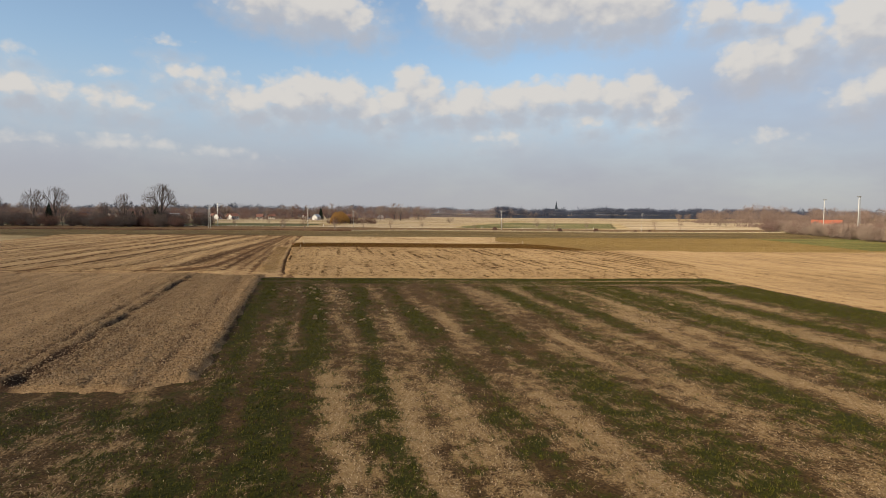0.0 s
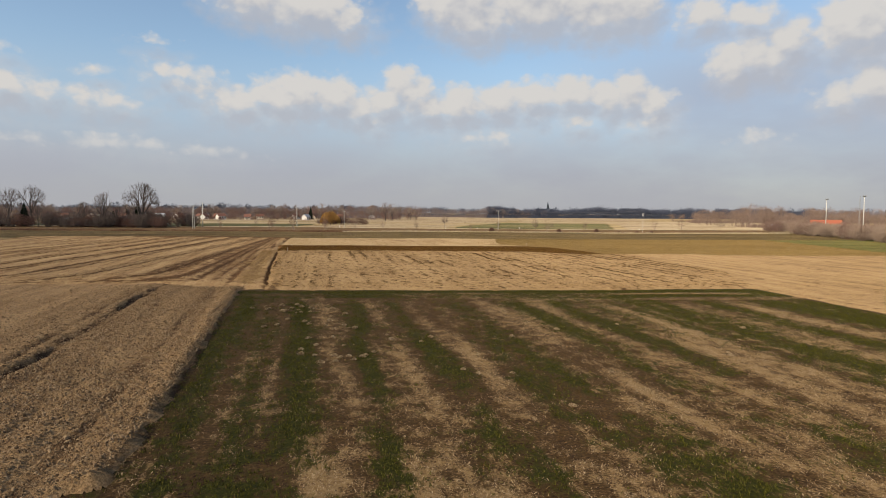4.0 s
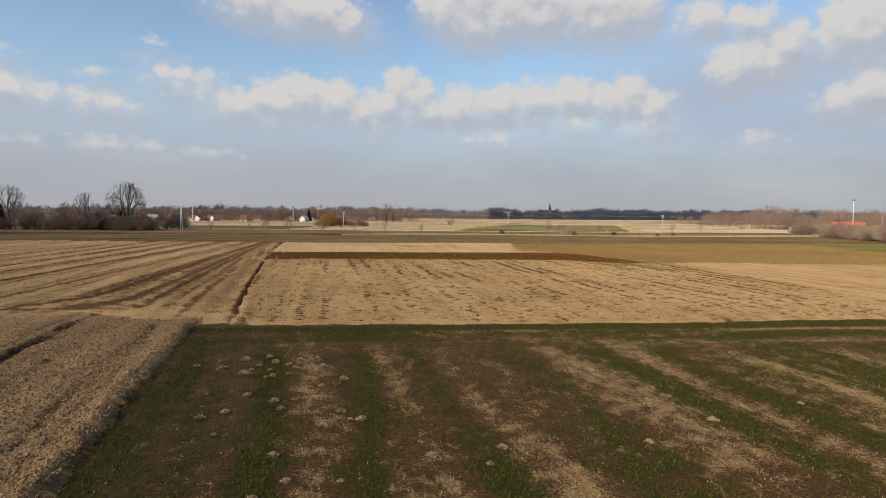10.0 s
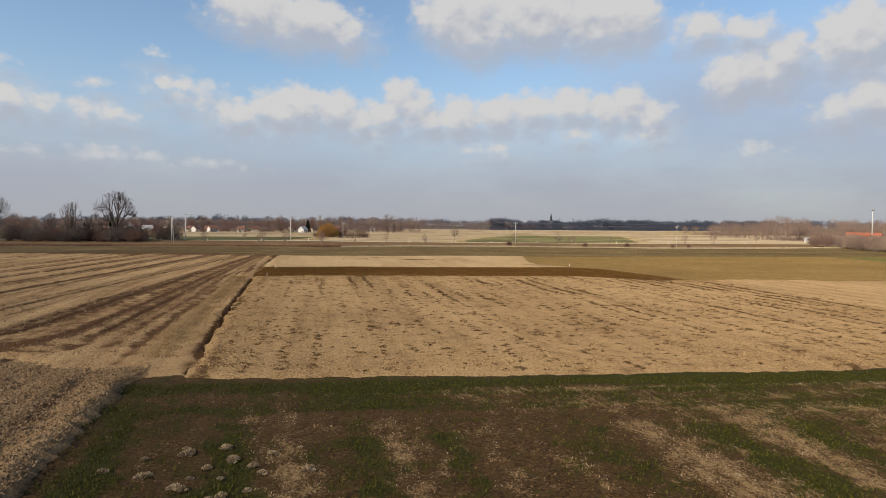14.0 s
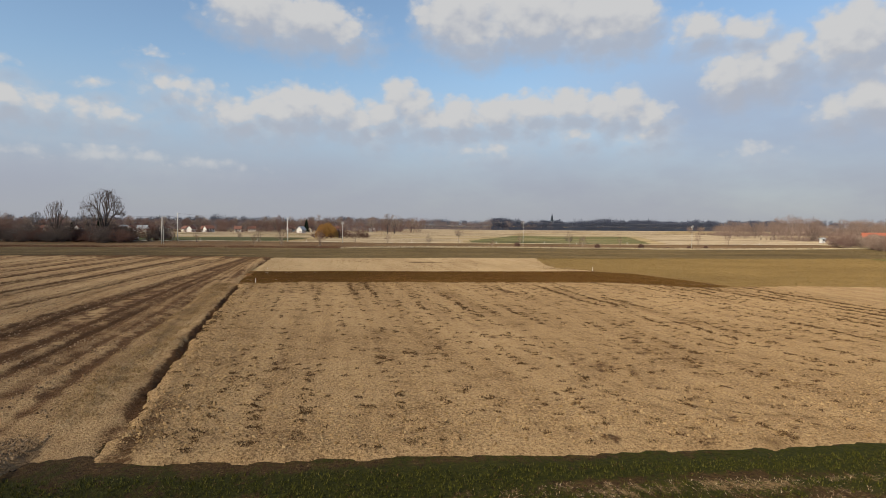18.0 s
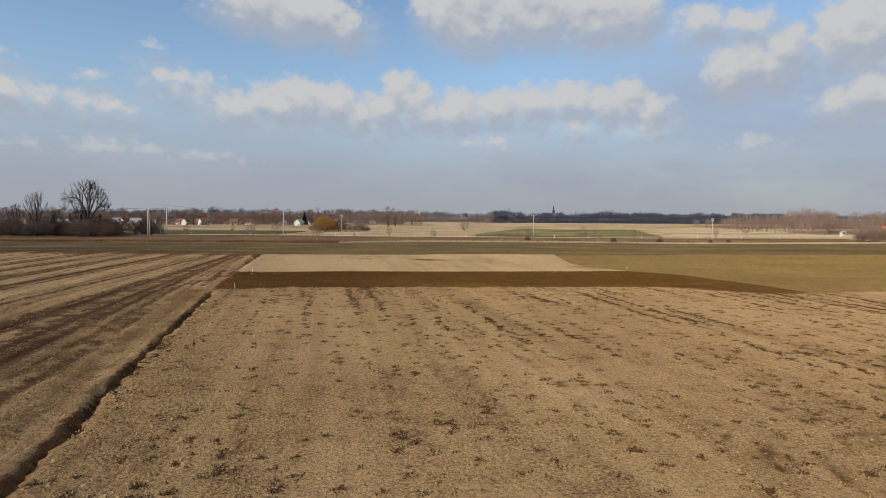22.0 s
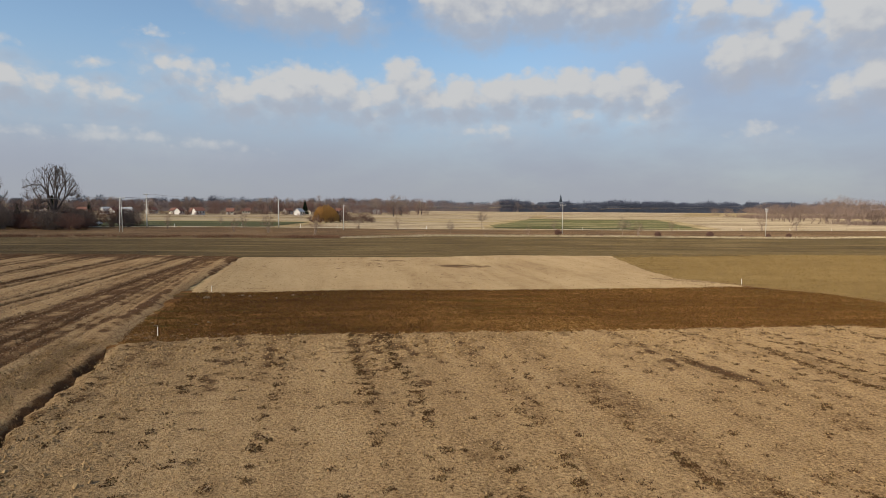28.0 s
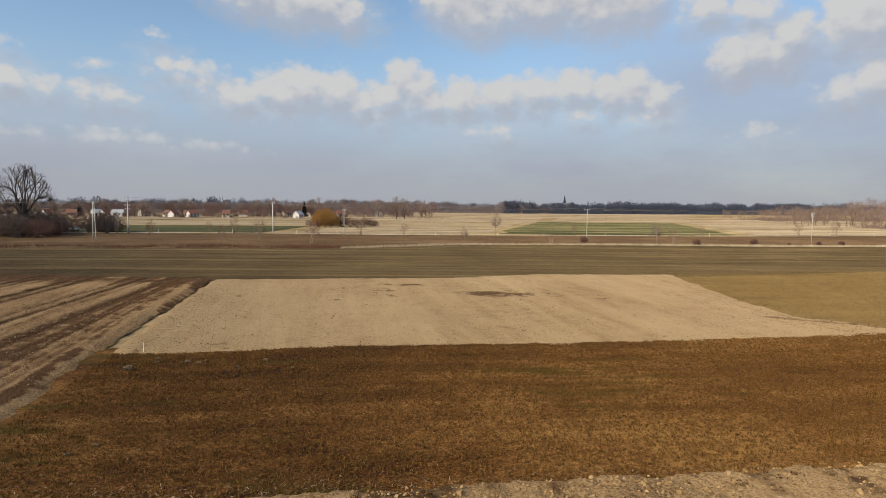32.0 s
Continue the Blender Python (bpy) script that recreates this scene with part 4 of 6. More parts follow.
def grown(seed, height, wide, fork, limbs, levels, trunk, twig, sprays, lean=0.9, extra=1500):
    """A bare tree that forks again and again: a short trunk, arching limbs and fine sprays at their ends."""
    rg = np.random.RandomState(seed)
    wood, fine = [], []

    def limb(p, d, length, r, level):
        side = rg.normal(0, 1, 3)
        mid = p + d * length * 0.5 + side * 0.09 * length
        d2 = d + np.array([0, 0, 0.12]) + rg.normal(0, 0.10, 3)
        end = mid + d2 / np.linalg.norm(d2) * length * 0.55
        (wood if level < levels - 1 else fine).extend([(p, mid, r, r * 0.85), (mid, end, r * 0.85, r * 0.7)])
        if level == levels:
            for k in range(sprays):
                a = mid + (end - mid) * rg.rand()
                w = d2 * 0.6 + rg.normal(0, 0.55, 3)
                b = a + w * length * rg.uniform(0.5, 1.1)
                fine.append((a, b, twig, twig * 0.5))
            return
        for k in range(3 if rg.rand() < 0.5 else 2):
            a = end if k < 2 else mid
            w = d2 / np.linalg.norm(d2) + rg.normal(0, 0.5, 3)
            limb(a, w / np.linalg.norm(w), length * rg.uniform(0.66, 0.9), max(r * rg.uniform(0.55, 0.72), twig), level + 1)

    top = np.array([rg.normal(0, 0.02), rg.normal(0, 0.02), fork])
    wood += [(np.array([0, 0, -0.03]), top * 0.5, trunk * 1.2 / height, trunk / height), (top * 0.5, top, trunk / height, trunk * 0.9 / height)]
    twig, r0 = twig / height, trunk * 0.44 / height
    for k in range(limbs):
        a, tilt = (k + rg.uniform(-0.3, 0.3)) * 2 * math.pi / limbs, lean * (0.25 + 0.75 * ((k * 0.618) % 1.0))
        d = np.array([math.sin(tilt) * math.cos(a), math.sin(tilt) * math.sin(a), math.cos(tilt)])
        limb(top * rg.uniform(0.75, 1.0), d, 0.24 * rg.uniform(0.85, 1.1), r0, 1)
    tips = np.array([f[1] for f in fine])
    up = (1 - fork) / (np.percentile(tips[:, 2], 80) - fork)
    out = wide / np.percentile(np.hypot(tips[:, 0], tips[:, 1]), 72)
    mid = np.array([0, 0, fork + 0.46 * (1 - fork)])
    size = np.array([wide, wide, 0.54 * (1 - fork)])

    def fit(p):
        return np.array([p[0] * out, p[1] * out, p[2] if p[2] < fork else fork + (p[2] - fork) * up])

    def kept(p):
        return np.linalg.norm((p - mid) / size) < 0.93 or p[2] < fork

    wood, fine = [[(a, b, r, q) for a, b, r, q in ((fit(a), fit(b), r, q) for a, b, r, q in group_) if kept(b)] for group_ in (wood, fine)]
    nodes = np.array([f[1] for f in fine] + [w[1] for w in wood if w[1][2] > fork * 1.1])
    az, high = rg.uniform(-np.pi, np.pi, extra), rg.uniform(-0.75, 1.0, extra)
    flat = np.sqrt(1 - high ** 2)
    lobes = 0.95 + 0.4 * (vnoise(az * 1.9 + 20, high * 2.4 + 9, seed) - 0.5)
    tips = mid + size * np.stack([np.cos(az) * flat, np.sin(az) * flat, high], -1) * (lobes * (0.35 + 0.7 * rg.rand(extra) ** 0.5))[:, None]
    for c in range(0, extra, 400):
        for tip, n in zip(tips[c:c + 400], nearest(tips[c:c + 400], nodes, 1.0, 0.05)):
            a = nodes[n]
            if np.linalg.norm(tip - a) < 0.15:
                fine += bend(a, (a + tip) / 2 + rg.randn(3) * 0.015 + [0, 0, 0.008], tip, 2, twig, twig * 0.5)[1]
    return [[(a * height, b * height, r * height, q * height) for a, b, r, q in group_] for group_ in (wood, fine)]


def forked_tree(name, seed, height, wide, fork, limbs, levels, trunk, twig, sprays, mats=None, label="", lean=0.9, extra=1500):
    wood, fine = grown(seed, height, wide, fork, limbs, levels, trunk, twig, sprays, lean, extra)
    bark, thin = mats or (M_BARK, M_TWIG)
    root = new(name)
    mesh_of("trunk", *tube(wood, 5), bark, root, True)
    mesh_of("crown", *tube(fine, 3), thin, root)
    return tagged(root, label, "tree")


def bare_tree(name, seed, height, crown, counts, trunk, twig, mats=None, label="", category="tree", base=0.2, stems=1, light=False):
    wood, fine = skeleton_of(seed, height, *crown, *counts, trunk, twig, base, stems, light)
    bark, thin = mats or (M_BARK, M_TWIG)
    root = new(name)
    mesh_of("trunk", *tube(wood, 3 if light else 5), bark, root, True)
    mesh_of("crown", *tube(fine, 3), thin, root)
    return tagged(root, label, category)


def stand(ob, x, y, scale=1.0, rz=0.0):
    ob.matrix_world = pose(x, y, float(rise(x, y)) - 0.1, 0, 0, rz) @ Matrix.Scale(scale, 4)
    return ob


def again(ob, x, y, scale=1.0, rz=0.0, label=""):
    c = copy_thing(ob, pose(x, y, float(rise(x, y)) - 0.1, 0, 0, rz))
    c.scale = (scale, scale, scale)
    return tagged(c, label)


rng = random.Random(7)
great = stand(forked_tree("great_tree", 3, 18.6, 0.40, 0.24, 8, 6, 0.55, 0.018, 3, label="tall bare round-crowned tree above a thicket", lean=1.2, extra=5000), -125, 252)
tall_a = stand(forked_tree("bare_tree", 11, 14.5, 0.26, 0.3, 6, 5, 0.36, 0.018, 5, label="bare dark tree with upright limbs beside the gardens", lean=0.75, extra=2000), -137, 246)
tall_b = stand(forked_tree("bare_tree", 19, 18.0, 0.34, 0.36, 6, 5, 0.40, 0.018, 5, label="tall bare spreading tree at the garden edge"), -176, 262)
small_a = stand(bare_tree("sapling", 23, 4.6, (0.6, 0.3, 0.4), (9, 40, 260), 0.06, 0.012, (M_PALETWIG, M_TWIG), "small bare roadside tree with a pale trunk", base=0.3), -105.5, 261)
small_b = stand(bare_tree("sapling", 29, 5.0, (0.55, 0.34, 0.45), (9, 40, 260), 0.07, 0.012, (M_PALETWIG, M_REDTWIG), "small bare roadside tree with a forked pale trunk", stems=3), -42.5, 271)
bush_a = stand(bare_tree("bush", 31, 1.8, (0.5, 0.55, 0.5), (24, 120, 1500), 0.03, 0.016, (M_REDTWIG, M_REDTWIG), "dense round dark red-brown bush in the field verge", "bush", stems=9), 14.5, 245)
thick_a = stand(bare_tree("thicket_bush", 37, 6.0, (0.45, 0.55, 0.55), (22, 170, 900), 0.08, 0.026, (M_BARK, M_TWIG), "dense bare brown thicket at the field's edge", "bush", stems=9, light=True), -120, 256)
thick_b = stand(bare_tree("thicket_bush", 41, 5.5, (0.42, 0.62, 0.55), (22, 170, 900), 0.07, 0.026, (M_REDTWIG, M_REDTWIG), "dense bare reddish thicket at the field's edge", "bush", stems=9, light=True), -131, 258)
thick_c = stand(bare_tree("hedge_bush", 53, 5.6, (0.42, 0.6, 0.55), (22, 170, 900), 0.06, 0.024, (M_PALETWIG, M_PALETWIG), "dense bare pale brown hedge bush", "bush", stems=9, light=True), 118, 178)
thick_d = stand(bare_tree("garden_bush", 59, 5.6, (0.44, 0.56, 0.55), (22, 170, 900), 0.06, 0.024, (M_ROSETWIG, M_ROSETWIG), "dense bare reddish garden bush", "bush", stems=9, light=True), -140, 500)
far_a = stand(forked_tree("village_tree", 43, 12.0, 0.38, 0.2, 5, 4, 0.24, 0.030, 6, (M_BARK, M_PALETWIG), "bare brown tree among the village houses", extra=500), -215, 490)
far_b = stand(forked_tree("village_tree", 47, 9.8, 0.46, 0.12, 6, 4, 0.2, 0.030, 6, (M_ROSETWIG, M_ROSETWIG), "bare reddish tree among the village houses", 1.1, 600), -150, 510)

for x, y, s in ((-190, 268, 0.95), (-199, 255, 0.8)):
    again(tall_b, x, y, s, rng.uniform(0, 360))
for x, y, s in ((-133, 250, 0.62), (-152, 258, 0.75), (-165, 250, 0.6), (-207, 240, 0.85), (-215, 230, 0.8)):
    again(tall_a, x, y, s, rng.uniform(0, 360))
for i in range(150):
    u = rng.random()
    x, y = -112 - 125 * u + rng.uniform(-4, 4), 258 - 38 * u ** 1.5 + rng.uniform(-6, 20)
    again(rng.choice((thick_a, thick_b)), x, y, rng.uniform(0.55, 1.15), rng.uniform(0, 360))
for i in range(44):
    again(rng.choice((thick_a, thick_b, thick_a)), rng.uniform(-150, -113), rng.uniform(241, 260), rng.uniform(0.5, 1.0), rng.uniform(0, 360))
for i in range(250):
    u = rng.random()
    x, y = -430 + 400 * u, 450 + 100 * u + rng.uniform(-10, 70)
    again(rng.choice((far_a, far_b, far_b)), x, y, rng.uniform(0.6, 1.15) * (1.3 if rng.random() < 0.12 else 1), rng.uniform(0, 360))
for i in range(70):
    u = rng.random()
    again(rng.choice((thick_c, thick_d, thick_d)), -330 + 280 * u + rng.uniform(-6, 6), 462 + 66 * u + rng.uniform(0, 22), rng.uniform(0.35, 0.75), rng.uniform(0, 360), "bare brown bush in front of the village gardens")
for i in range(9):
    again(rng.choice((thick_c, thick_d)), 198 + 3.2 * i, 352 + rng.uniform(-4, 3), rng.uniform(0.55, 0.85), rng.uniform(0, 360), "bare brown bush before the farm building")
for x, y, s in ((-183, 474, 0.6), (-177, 473, 0.45), (-207, 490, 0.5), (-240, 478, 0.5), (-160, 506, 0.5)):
    again(thick_b, x, y, s, rng.uniform(0, 360), "bare brown bush in front of a village house")
# hedge on the far side of the stubble
for i in range(130):
    u = i / 129
    again(rng.choice((thick_c, thick_c, thick_d)), 138 - 32 * u + rng.uniform(0, 14), 281 - 165 * u + rng.uniform(-3, 3), rng.uniform(0.65, 1.1), rng.uniform(0, 360), "bare brown hedge bush along the field's edge")
# saplings along the road and the ditch
for x, y, s in ((-96, 259, 0.9), (-77, 268, 1.0), (-70, 240, 0.8), (-60, 236, 1.1), (-55, 268, 1.0), (-47, 231, 1.1), (-84, 268, 0.8), (-4, 279, 1.5), (-14, 234, 0.9), (31, 243, 1.2), (36, 246, 0.9), (6, 240, 0.6), (44, 282, 0.8), (95, 298, 1.0), (108, 300, 1.1), (60, 288, 0.8), (-30, 268, 0.8), (-120, 262, 0.9), (20, 284, 0.8), (128, 303, 1.0)):
    again(rng.choice((small_a, small_b)), x, y, s, rng.uniform(0, 360))
for x, y, s in ((39.8, 242, 0.95), (55, 246, 1.0), (71, 247, 0.7), (77, 248, 0.75), (64, 247, 0.5), (25, 241, 0.45)):
    again(bush_a, x, y, s, rng.uniform(0, 360))


def willow(x, y):
    root = new("willow_tree")
    rg = random.Random(5)
    limbs, _ = skeleton_of(5, 7.5, 0.6, 0.42, 0.35, 14, 60, 10, 0.3, 0.03)
    mesh_of("trunk", *tube(limbs, 6), M_BARK, root, True)
    shoots = []
    domes = [(0.3, 0.2, 3.2, 7.4), (-2.3, 0.4, 2.6, 6.6), (2.4, -0.3, 2.4, 6.3), (0.9, 1.6, 2.6, 7.0), (-1.0, -1.5, 2.6, 6.9), (-3.4, -0.5, 1.6, 5.2), (3.6, 0.5, 1.5, 4.9)]
    for i in range(2600):
        cx, cy, wide, high = domes[rg.randrange(7)]
        a, r = rg.uniform(0, 2 * math.pi), rg.random() ** 0.5
        z = high * (1 - 0.42 * r ** 2.2) * rg.uniform(0.82, 1.04)
        p = np.array([cx + wide * r * math.cos(a), cy + wide * r * math.sin(a), z])
        drop = (z - 0.1) * rg.uniform(0.3, 1.0)
        out = np.array([math.cos(a), math.sin(a), 0]) * rg.uniform(0.1, 0.5)
        mid = p + out + np.array([0, 0, -drop * 0.45])
        shoots += [(p, mid, 0.035, 0.03), (mid, mid + np.array([0.2 * out[0], 0.2 * out[1], -drop * 0.55]), 0.03, 0.016)]
    mesh_of("crown", *tube(shoots, 3), M_WILLOW, root)
    return stand(tagged(root, "yellow weeping willow with hanging bare shoots", "tree"), x, y)


willow(-64.3, 329)
for x, y, s in ((-58, 331, 0.8), (-55.5, 333, 0.7), (-53, 332, 0.62), (-59.5, 335, 1.0), (-71, 333, 0.5), (-62, 327, 0.5), (-66, 326.5, 0.5), (-50, 333, 0.75), (-48, 334, 0.7), (-46.2, 333, 0.5)):
    again(thick_b, x, y, s, rng.uniform(0, 360), "dense bare reddish bush beside the willow")
again(far_a, -50, 470, 1.25, 40)
again(far_a, -46, 480, 1.2, 140)


def fir(name, x, y, h, seed):
    root = new(name)
    rg = random.Random(seed)
    mesh_of("trunk", *tube([(np.array([0, 0, -0.2]), np.array([0, 0, h * 0.95]), 0.2, 0.03)], 8), M_BARK, root, True)
    sprays = []
    for i in range(900):
        u = rg.random() ** 0.8
        a = rg.uniform(0, 2 * math.pi)
        r = (1 - u) ** 0.8 * h * 0.28 * rg.uniform(0.6, 1.1) + 0.15
        z = h * (0.06 + 0.93 * u)
        p = np.array([0.15 * r * math.cos(a), 0.15 * r * math.sin(a), z])
        e = np.array([r * math.cos(a), r * math.sin(a), z - 0.25 * r])
        sprays.append((p, e, 0.14, 0.03))
    mesh_of("crown", *tube(sprays, 3), M_FIR, root)
    return stand(tagged(root, "dark green conical fir tree in the gardens", "tree"), x, y)


f1 = fir("fir_tree", -131.5, 262, 9.5, 1)
for x, y, s in ((-172, 252, 1.0), (-140, 259, 0.7), (-196, 250, 0.7), (-262, 500, 0.9), (-118, 520, 1.1)):
    again(f1, x, y, s, rng.uniform(0, 360))


def wood(name, a, b, depth, count, low, high, mat, label, seed):
    """A far winter wood: many bare crowns of upright and spreading twigs."""
    rg = np.random.RandomState(seed)
    u, v = rg.rand(count), rg.rand(count)
    cx, cy = a[0] + (b[0] - a[0]) * u, a[1] + (b[1] - a[1]) * u + depth * v
    h = (low + (high - low) * fbm(cx, cy * 0, 60.0, 3, seed) * 1.1) * rg.uniform(0.75, 1.15, count)
    n = 120
    ang, lift = rg.uniform(0, 2 * np.pi, (count, n)), rg.uniform(-0.6, 1.0, (count, n))
    d = np.stack([np.cos(ang) * np.sqrt(1 - lift ** 2), np.sin(ang) * np.sqrt(1 - lift ** 2), lift], -1)
    c = np.stack([cx, cy, h * 0.56], -1)[:, None]
    foot = c + d * (h[:, None] * 0.4 * rg.rand(count, n) ** 0.45)[..., None] * [0.95, 0.95, 1.0]
    way = d + np.array([0, 0, 0.7]) + rg.normal(0, 0.5, (count, n, 3))
    tip = foot + way * (h[:, None] * rg.uniform(0.04, 0.12, (count, n)))[..., None]
    wide = np.cross(way, rg.normal(size=(count, n, 3)))
    wide *= (h[:, None] * 0.021 / np.linalg.norm(wide, axis=-1))[..., None]
    tri = np.stack([foot + wide, foot - wide, tip], 2).reshape(-1, 3)
    w2 = 0.012 * h
    trunk = np.stack([np.stack([cx - w2, cy, 0 * h - 0.5], -1), np.stack([cx + w2, cy, 0 * h - 0.5], -1), np.stack([cx, cy, h * 0.7], -1)], 1).reshape(-1, 3)
    low_n = 46
    bx, by, bh = cx[:, None] + rg.normal(0, 4, (count, low_n)), cy[:, None] + rg.uniform(-3, 3, (count, low_n)), h[:, None] * rg.uniform(0.08, 0.4, (count, low_n))
    bw, off = h[:, None] * rg.uniform(0.01, 0.035, (count, low_n)), rg.normal(0, 0.6, (count, low_n))
    scrub = np.stack([np.stack([bx - bw, by, 0 * bh - 0.5], -1), np.stack([bx + bw, by, 0 * bh - 0.5], -1), np.stack([bx + off, by, bh], -1)], 2).reshape(-1, 3)
    verts = np.concatenate([tri, trunk, scrub])
    return tagged(mesh_of(name, verts, np.arange(len(verts)).reshape(-1, 3), mat), label, "wood", kind="stuff")


wood("far_wood", (60, 930), (620, 1010), 120, 680, 9, 21, M_WOODFAR, "dark bare wood on the horizon, tinted blue-grey with haze", 1)
wood("far_wood", (-420, 760), (150, 960), 120, 420, 7, 17, M_WOODMID, "hazy brown-grey bare trees along the horizon", 2)
wood("far_wood", (-900, 620), (-60, 640), 140, 480, 7, 15, M_WOODMID, "brown bare trees behind the village", 3)


def grove(name, places, mats, label, seed):
    """Many far bare trees joined: limbs and twigs of a few kinds, turned and scaled."""
    kinds = []
    for k in range(3):
        limbs, twigs = grown(seed + k, 11.0, 0.40 + 0.06 * k, 0.12, 6, 4, 0.2, 0.024, 5, 1.1, 450)
        kinds.append(tube(limbs + twigs, 3))
    vs, fs, at = [], [], 0
    for i, (x, y, scale, turn) in enumerate(places):
        v, f = kinds[i % 3]
        c, d = math.cos(turn) * scale, math.sin(turn) * scale
        vs.append(np.stack([v[:, 0] * c - v[:, 1] * d + x, v[:, 0] * d + v[:, 1] * c + y, v[:, 2] * scale + float(rise(x, y)) - 0.1], -1))
        fs.append(f + at)
        at += len(v)
    return tagged(mesh_of(name, np.concatenate(vs), np.concatenate(fs), mats), label, "wood", kind="stuff")


def scattered(count, x0, dx, y0, dy, deep, lo, hi):
    out = []
    for i in range(count):
        u = rng.random()
        out.append((x0 + dx * u, y0 + dy * u + rng.uniform(0, deep), rng.uniform(lo, hi), rng.uniform(0, 6.28)))
    return out


M_GROVE = scatter_mat("brown_grove", [(0.0, (0.14, 0.095, 0.075)), (0.5, (0.24, 0.165, 0.13)), (1.0, (0.36, 0.26, 0.205))])
grove("bare_grove", scattered(170, 225, 560, 545, 110, 160, 0.45, 0.85), M_GROVE, "bare brown trees of a wood beyond the meadows", 61)
grove("bare_grove", scattered(130, 176, 280, 372, 25, 90, 0.7, 1.25) + scattered(50, 190, 190, 400, 70, 120, 0.9, 1.5), M_GROVE, "bare brown trees around the farm yard", 71)
grove("garden_trees", scattered(80, -235, -330, 296, 30, 80, 0.6, 1.2), M_GROVE, "bare brown garden trees and bushes", 81)
wood("far_scrub", (215, 540), (800, 650), 60, 260, 5, 10, M_GROVE, "brown scrub along the foot of the wood", 9)
wood("far_scrub", (180, 368), (460, 395), 40, 170, 4, 8, M_GROVE, "brown scrub around the farm yard", 10)
wood("far_wood", (-1600, 900), (1900, 1500), 300, 800, 11, 24, M_WOODFAR, "distant tree belt tinted blue-grey with haze", 6)


# ---- loose stuff on the ground ----
def tufts(name, outline, count, seed, height, width, blades, mat, label, lean=0.5, keep=None, category="grass", height_at=None, points=None):
    """Tufts of upright narrow blades inside an outline."""
    rg = np.random.RandomState(seed)
    xs, ys = [p[0] for p in outline], [p[1] for p in outline]
    x, y = rg.uniform(min(xs), max(xs), count * 3), rg.uniform(min(ys), max(ys), count * 3)
    ok = inside(x, y, outline)
    if keep is not None:
        ok &= keep(x, y, rg)
    x, y = x[ok][:count], y[ok][:count]
    if points is not None:
        x, y = points
    n = len(x)
    a = rg.uniform(0, 2 * np.pi, (n, blades))
    h = height * rg.uniform(0.5, 1.2, (n, blades))
    l = lean * h * rg.uniform(0.2, 1.0, (n, blades))
    bx, by = x[:, None] + rg.normal(0, width * 2, (n, blades)), y[:, None] + rg.normal(0, width * 2, (n, blades))
    z = rise(bx, by) + (height_at(bx, by) if height_at else 0)
    s = a + np.pi / 2 + rg.uniform(-0.5, 0.5, a.shape)
    v = np.stack([np.stack([bx - np.cos(s) * width, by - np.sin(s) * width, z], -1), np.stack([bx + np.cos(s) * width, by + np.sin(s) * width, z], -1),
                  np.stack([bx + np.cos(a) * l, by + np.sin(a) * l, z + h], -1)], 2).reshape(-1, 3)
    return tagged(mesh_of(name, v, np.arange(len(v)).reshape(-1, 3), mat), label, category, kind="stuff")


G_REED = scatter_mat("red_brown_reeds", [(0.0, (0.10, 0.045, 0.028)), (0.5, (0.19, 0.095, 0.055)), (1.0, (0.30, 0.19, 0.11))])
G_DRY = scatter_mat("pale_dry_grass", [(0.0, (0.30, 0.23, 0.14)), (0.5, (0.52, 0.43, 0.28)), (1.0, (0.68, 0.58, 0.42))])
tufts("reeds", [(-200, 198), (-97, 207.5), (-68, 211), (-40, 215), (-36, 223), (-68, 219), (-97, 214), (-200, 205)], 13000, 3, 0.5, 0.03, 5, G_REED, "red-brown dead reeds along a ditch", category="reeds", keep=lambda x, y, r: fbm(x, y, 6.0, 3, 91) > 0.25 + 0.5 * r.rand(len(x)))
tufts("dry_grass", [(-38, 215), (-17, 230), (21.5, 239), (84, 244.5), (150, 263), (150, 266), (84, 247), (21.5, 241.6), (-17, 232.6), (-38, 217)], 26000, 4, 0.5, 0.04, 5, G_DRY, "pale dry grass along the field's edge")


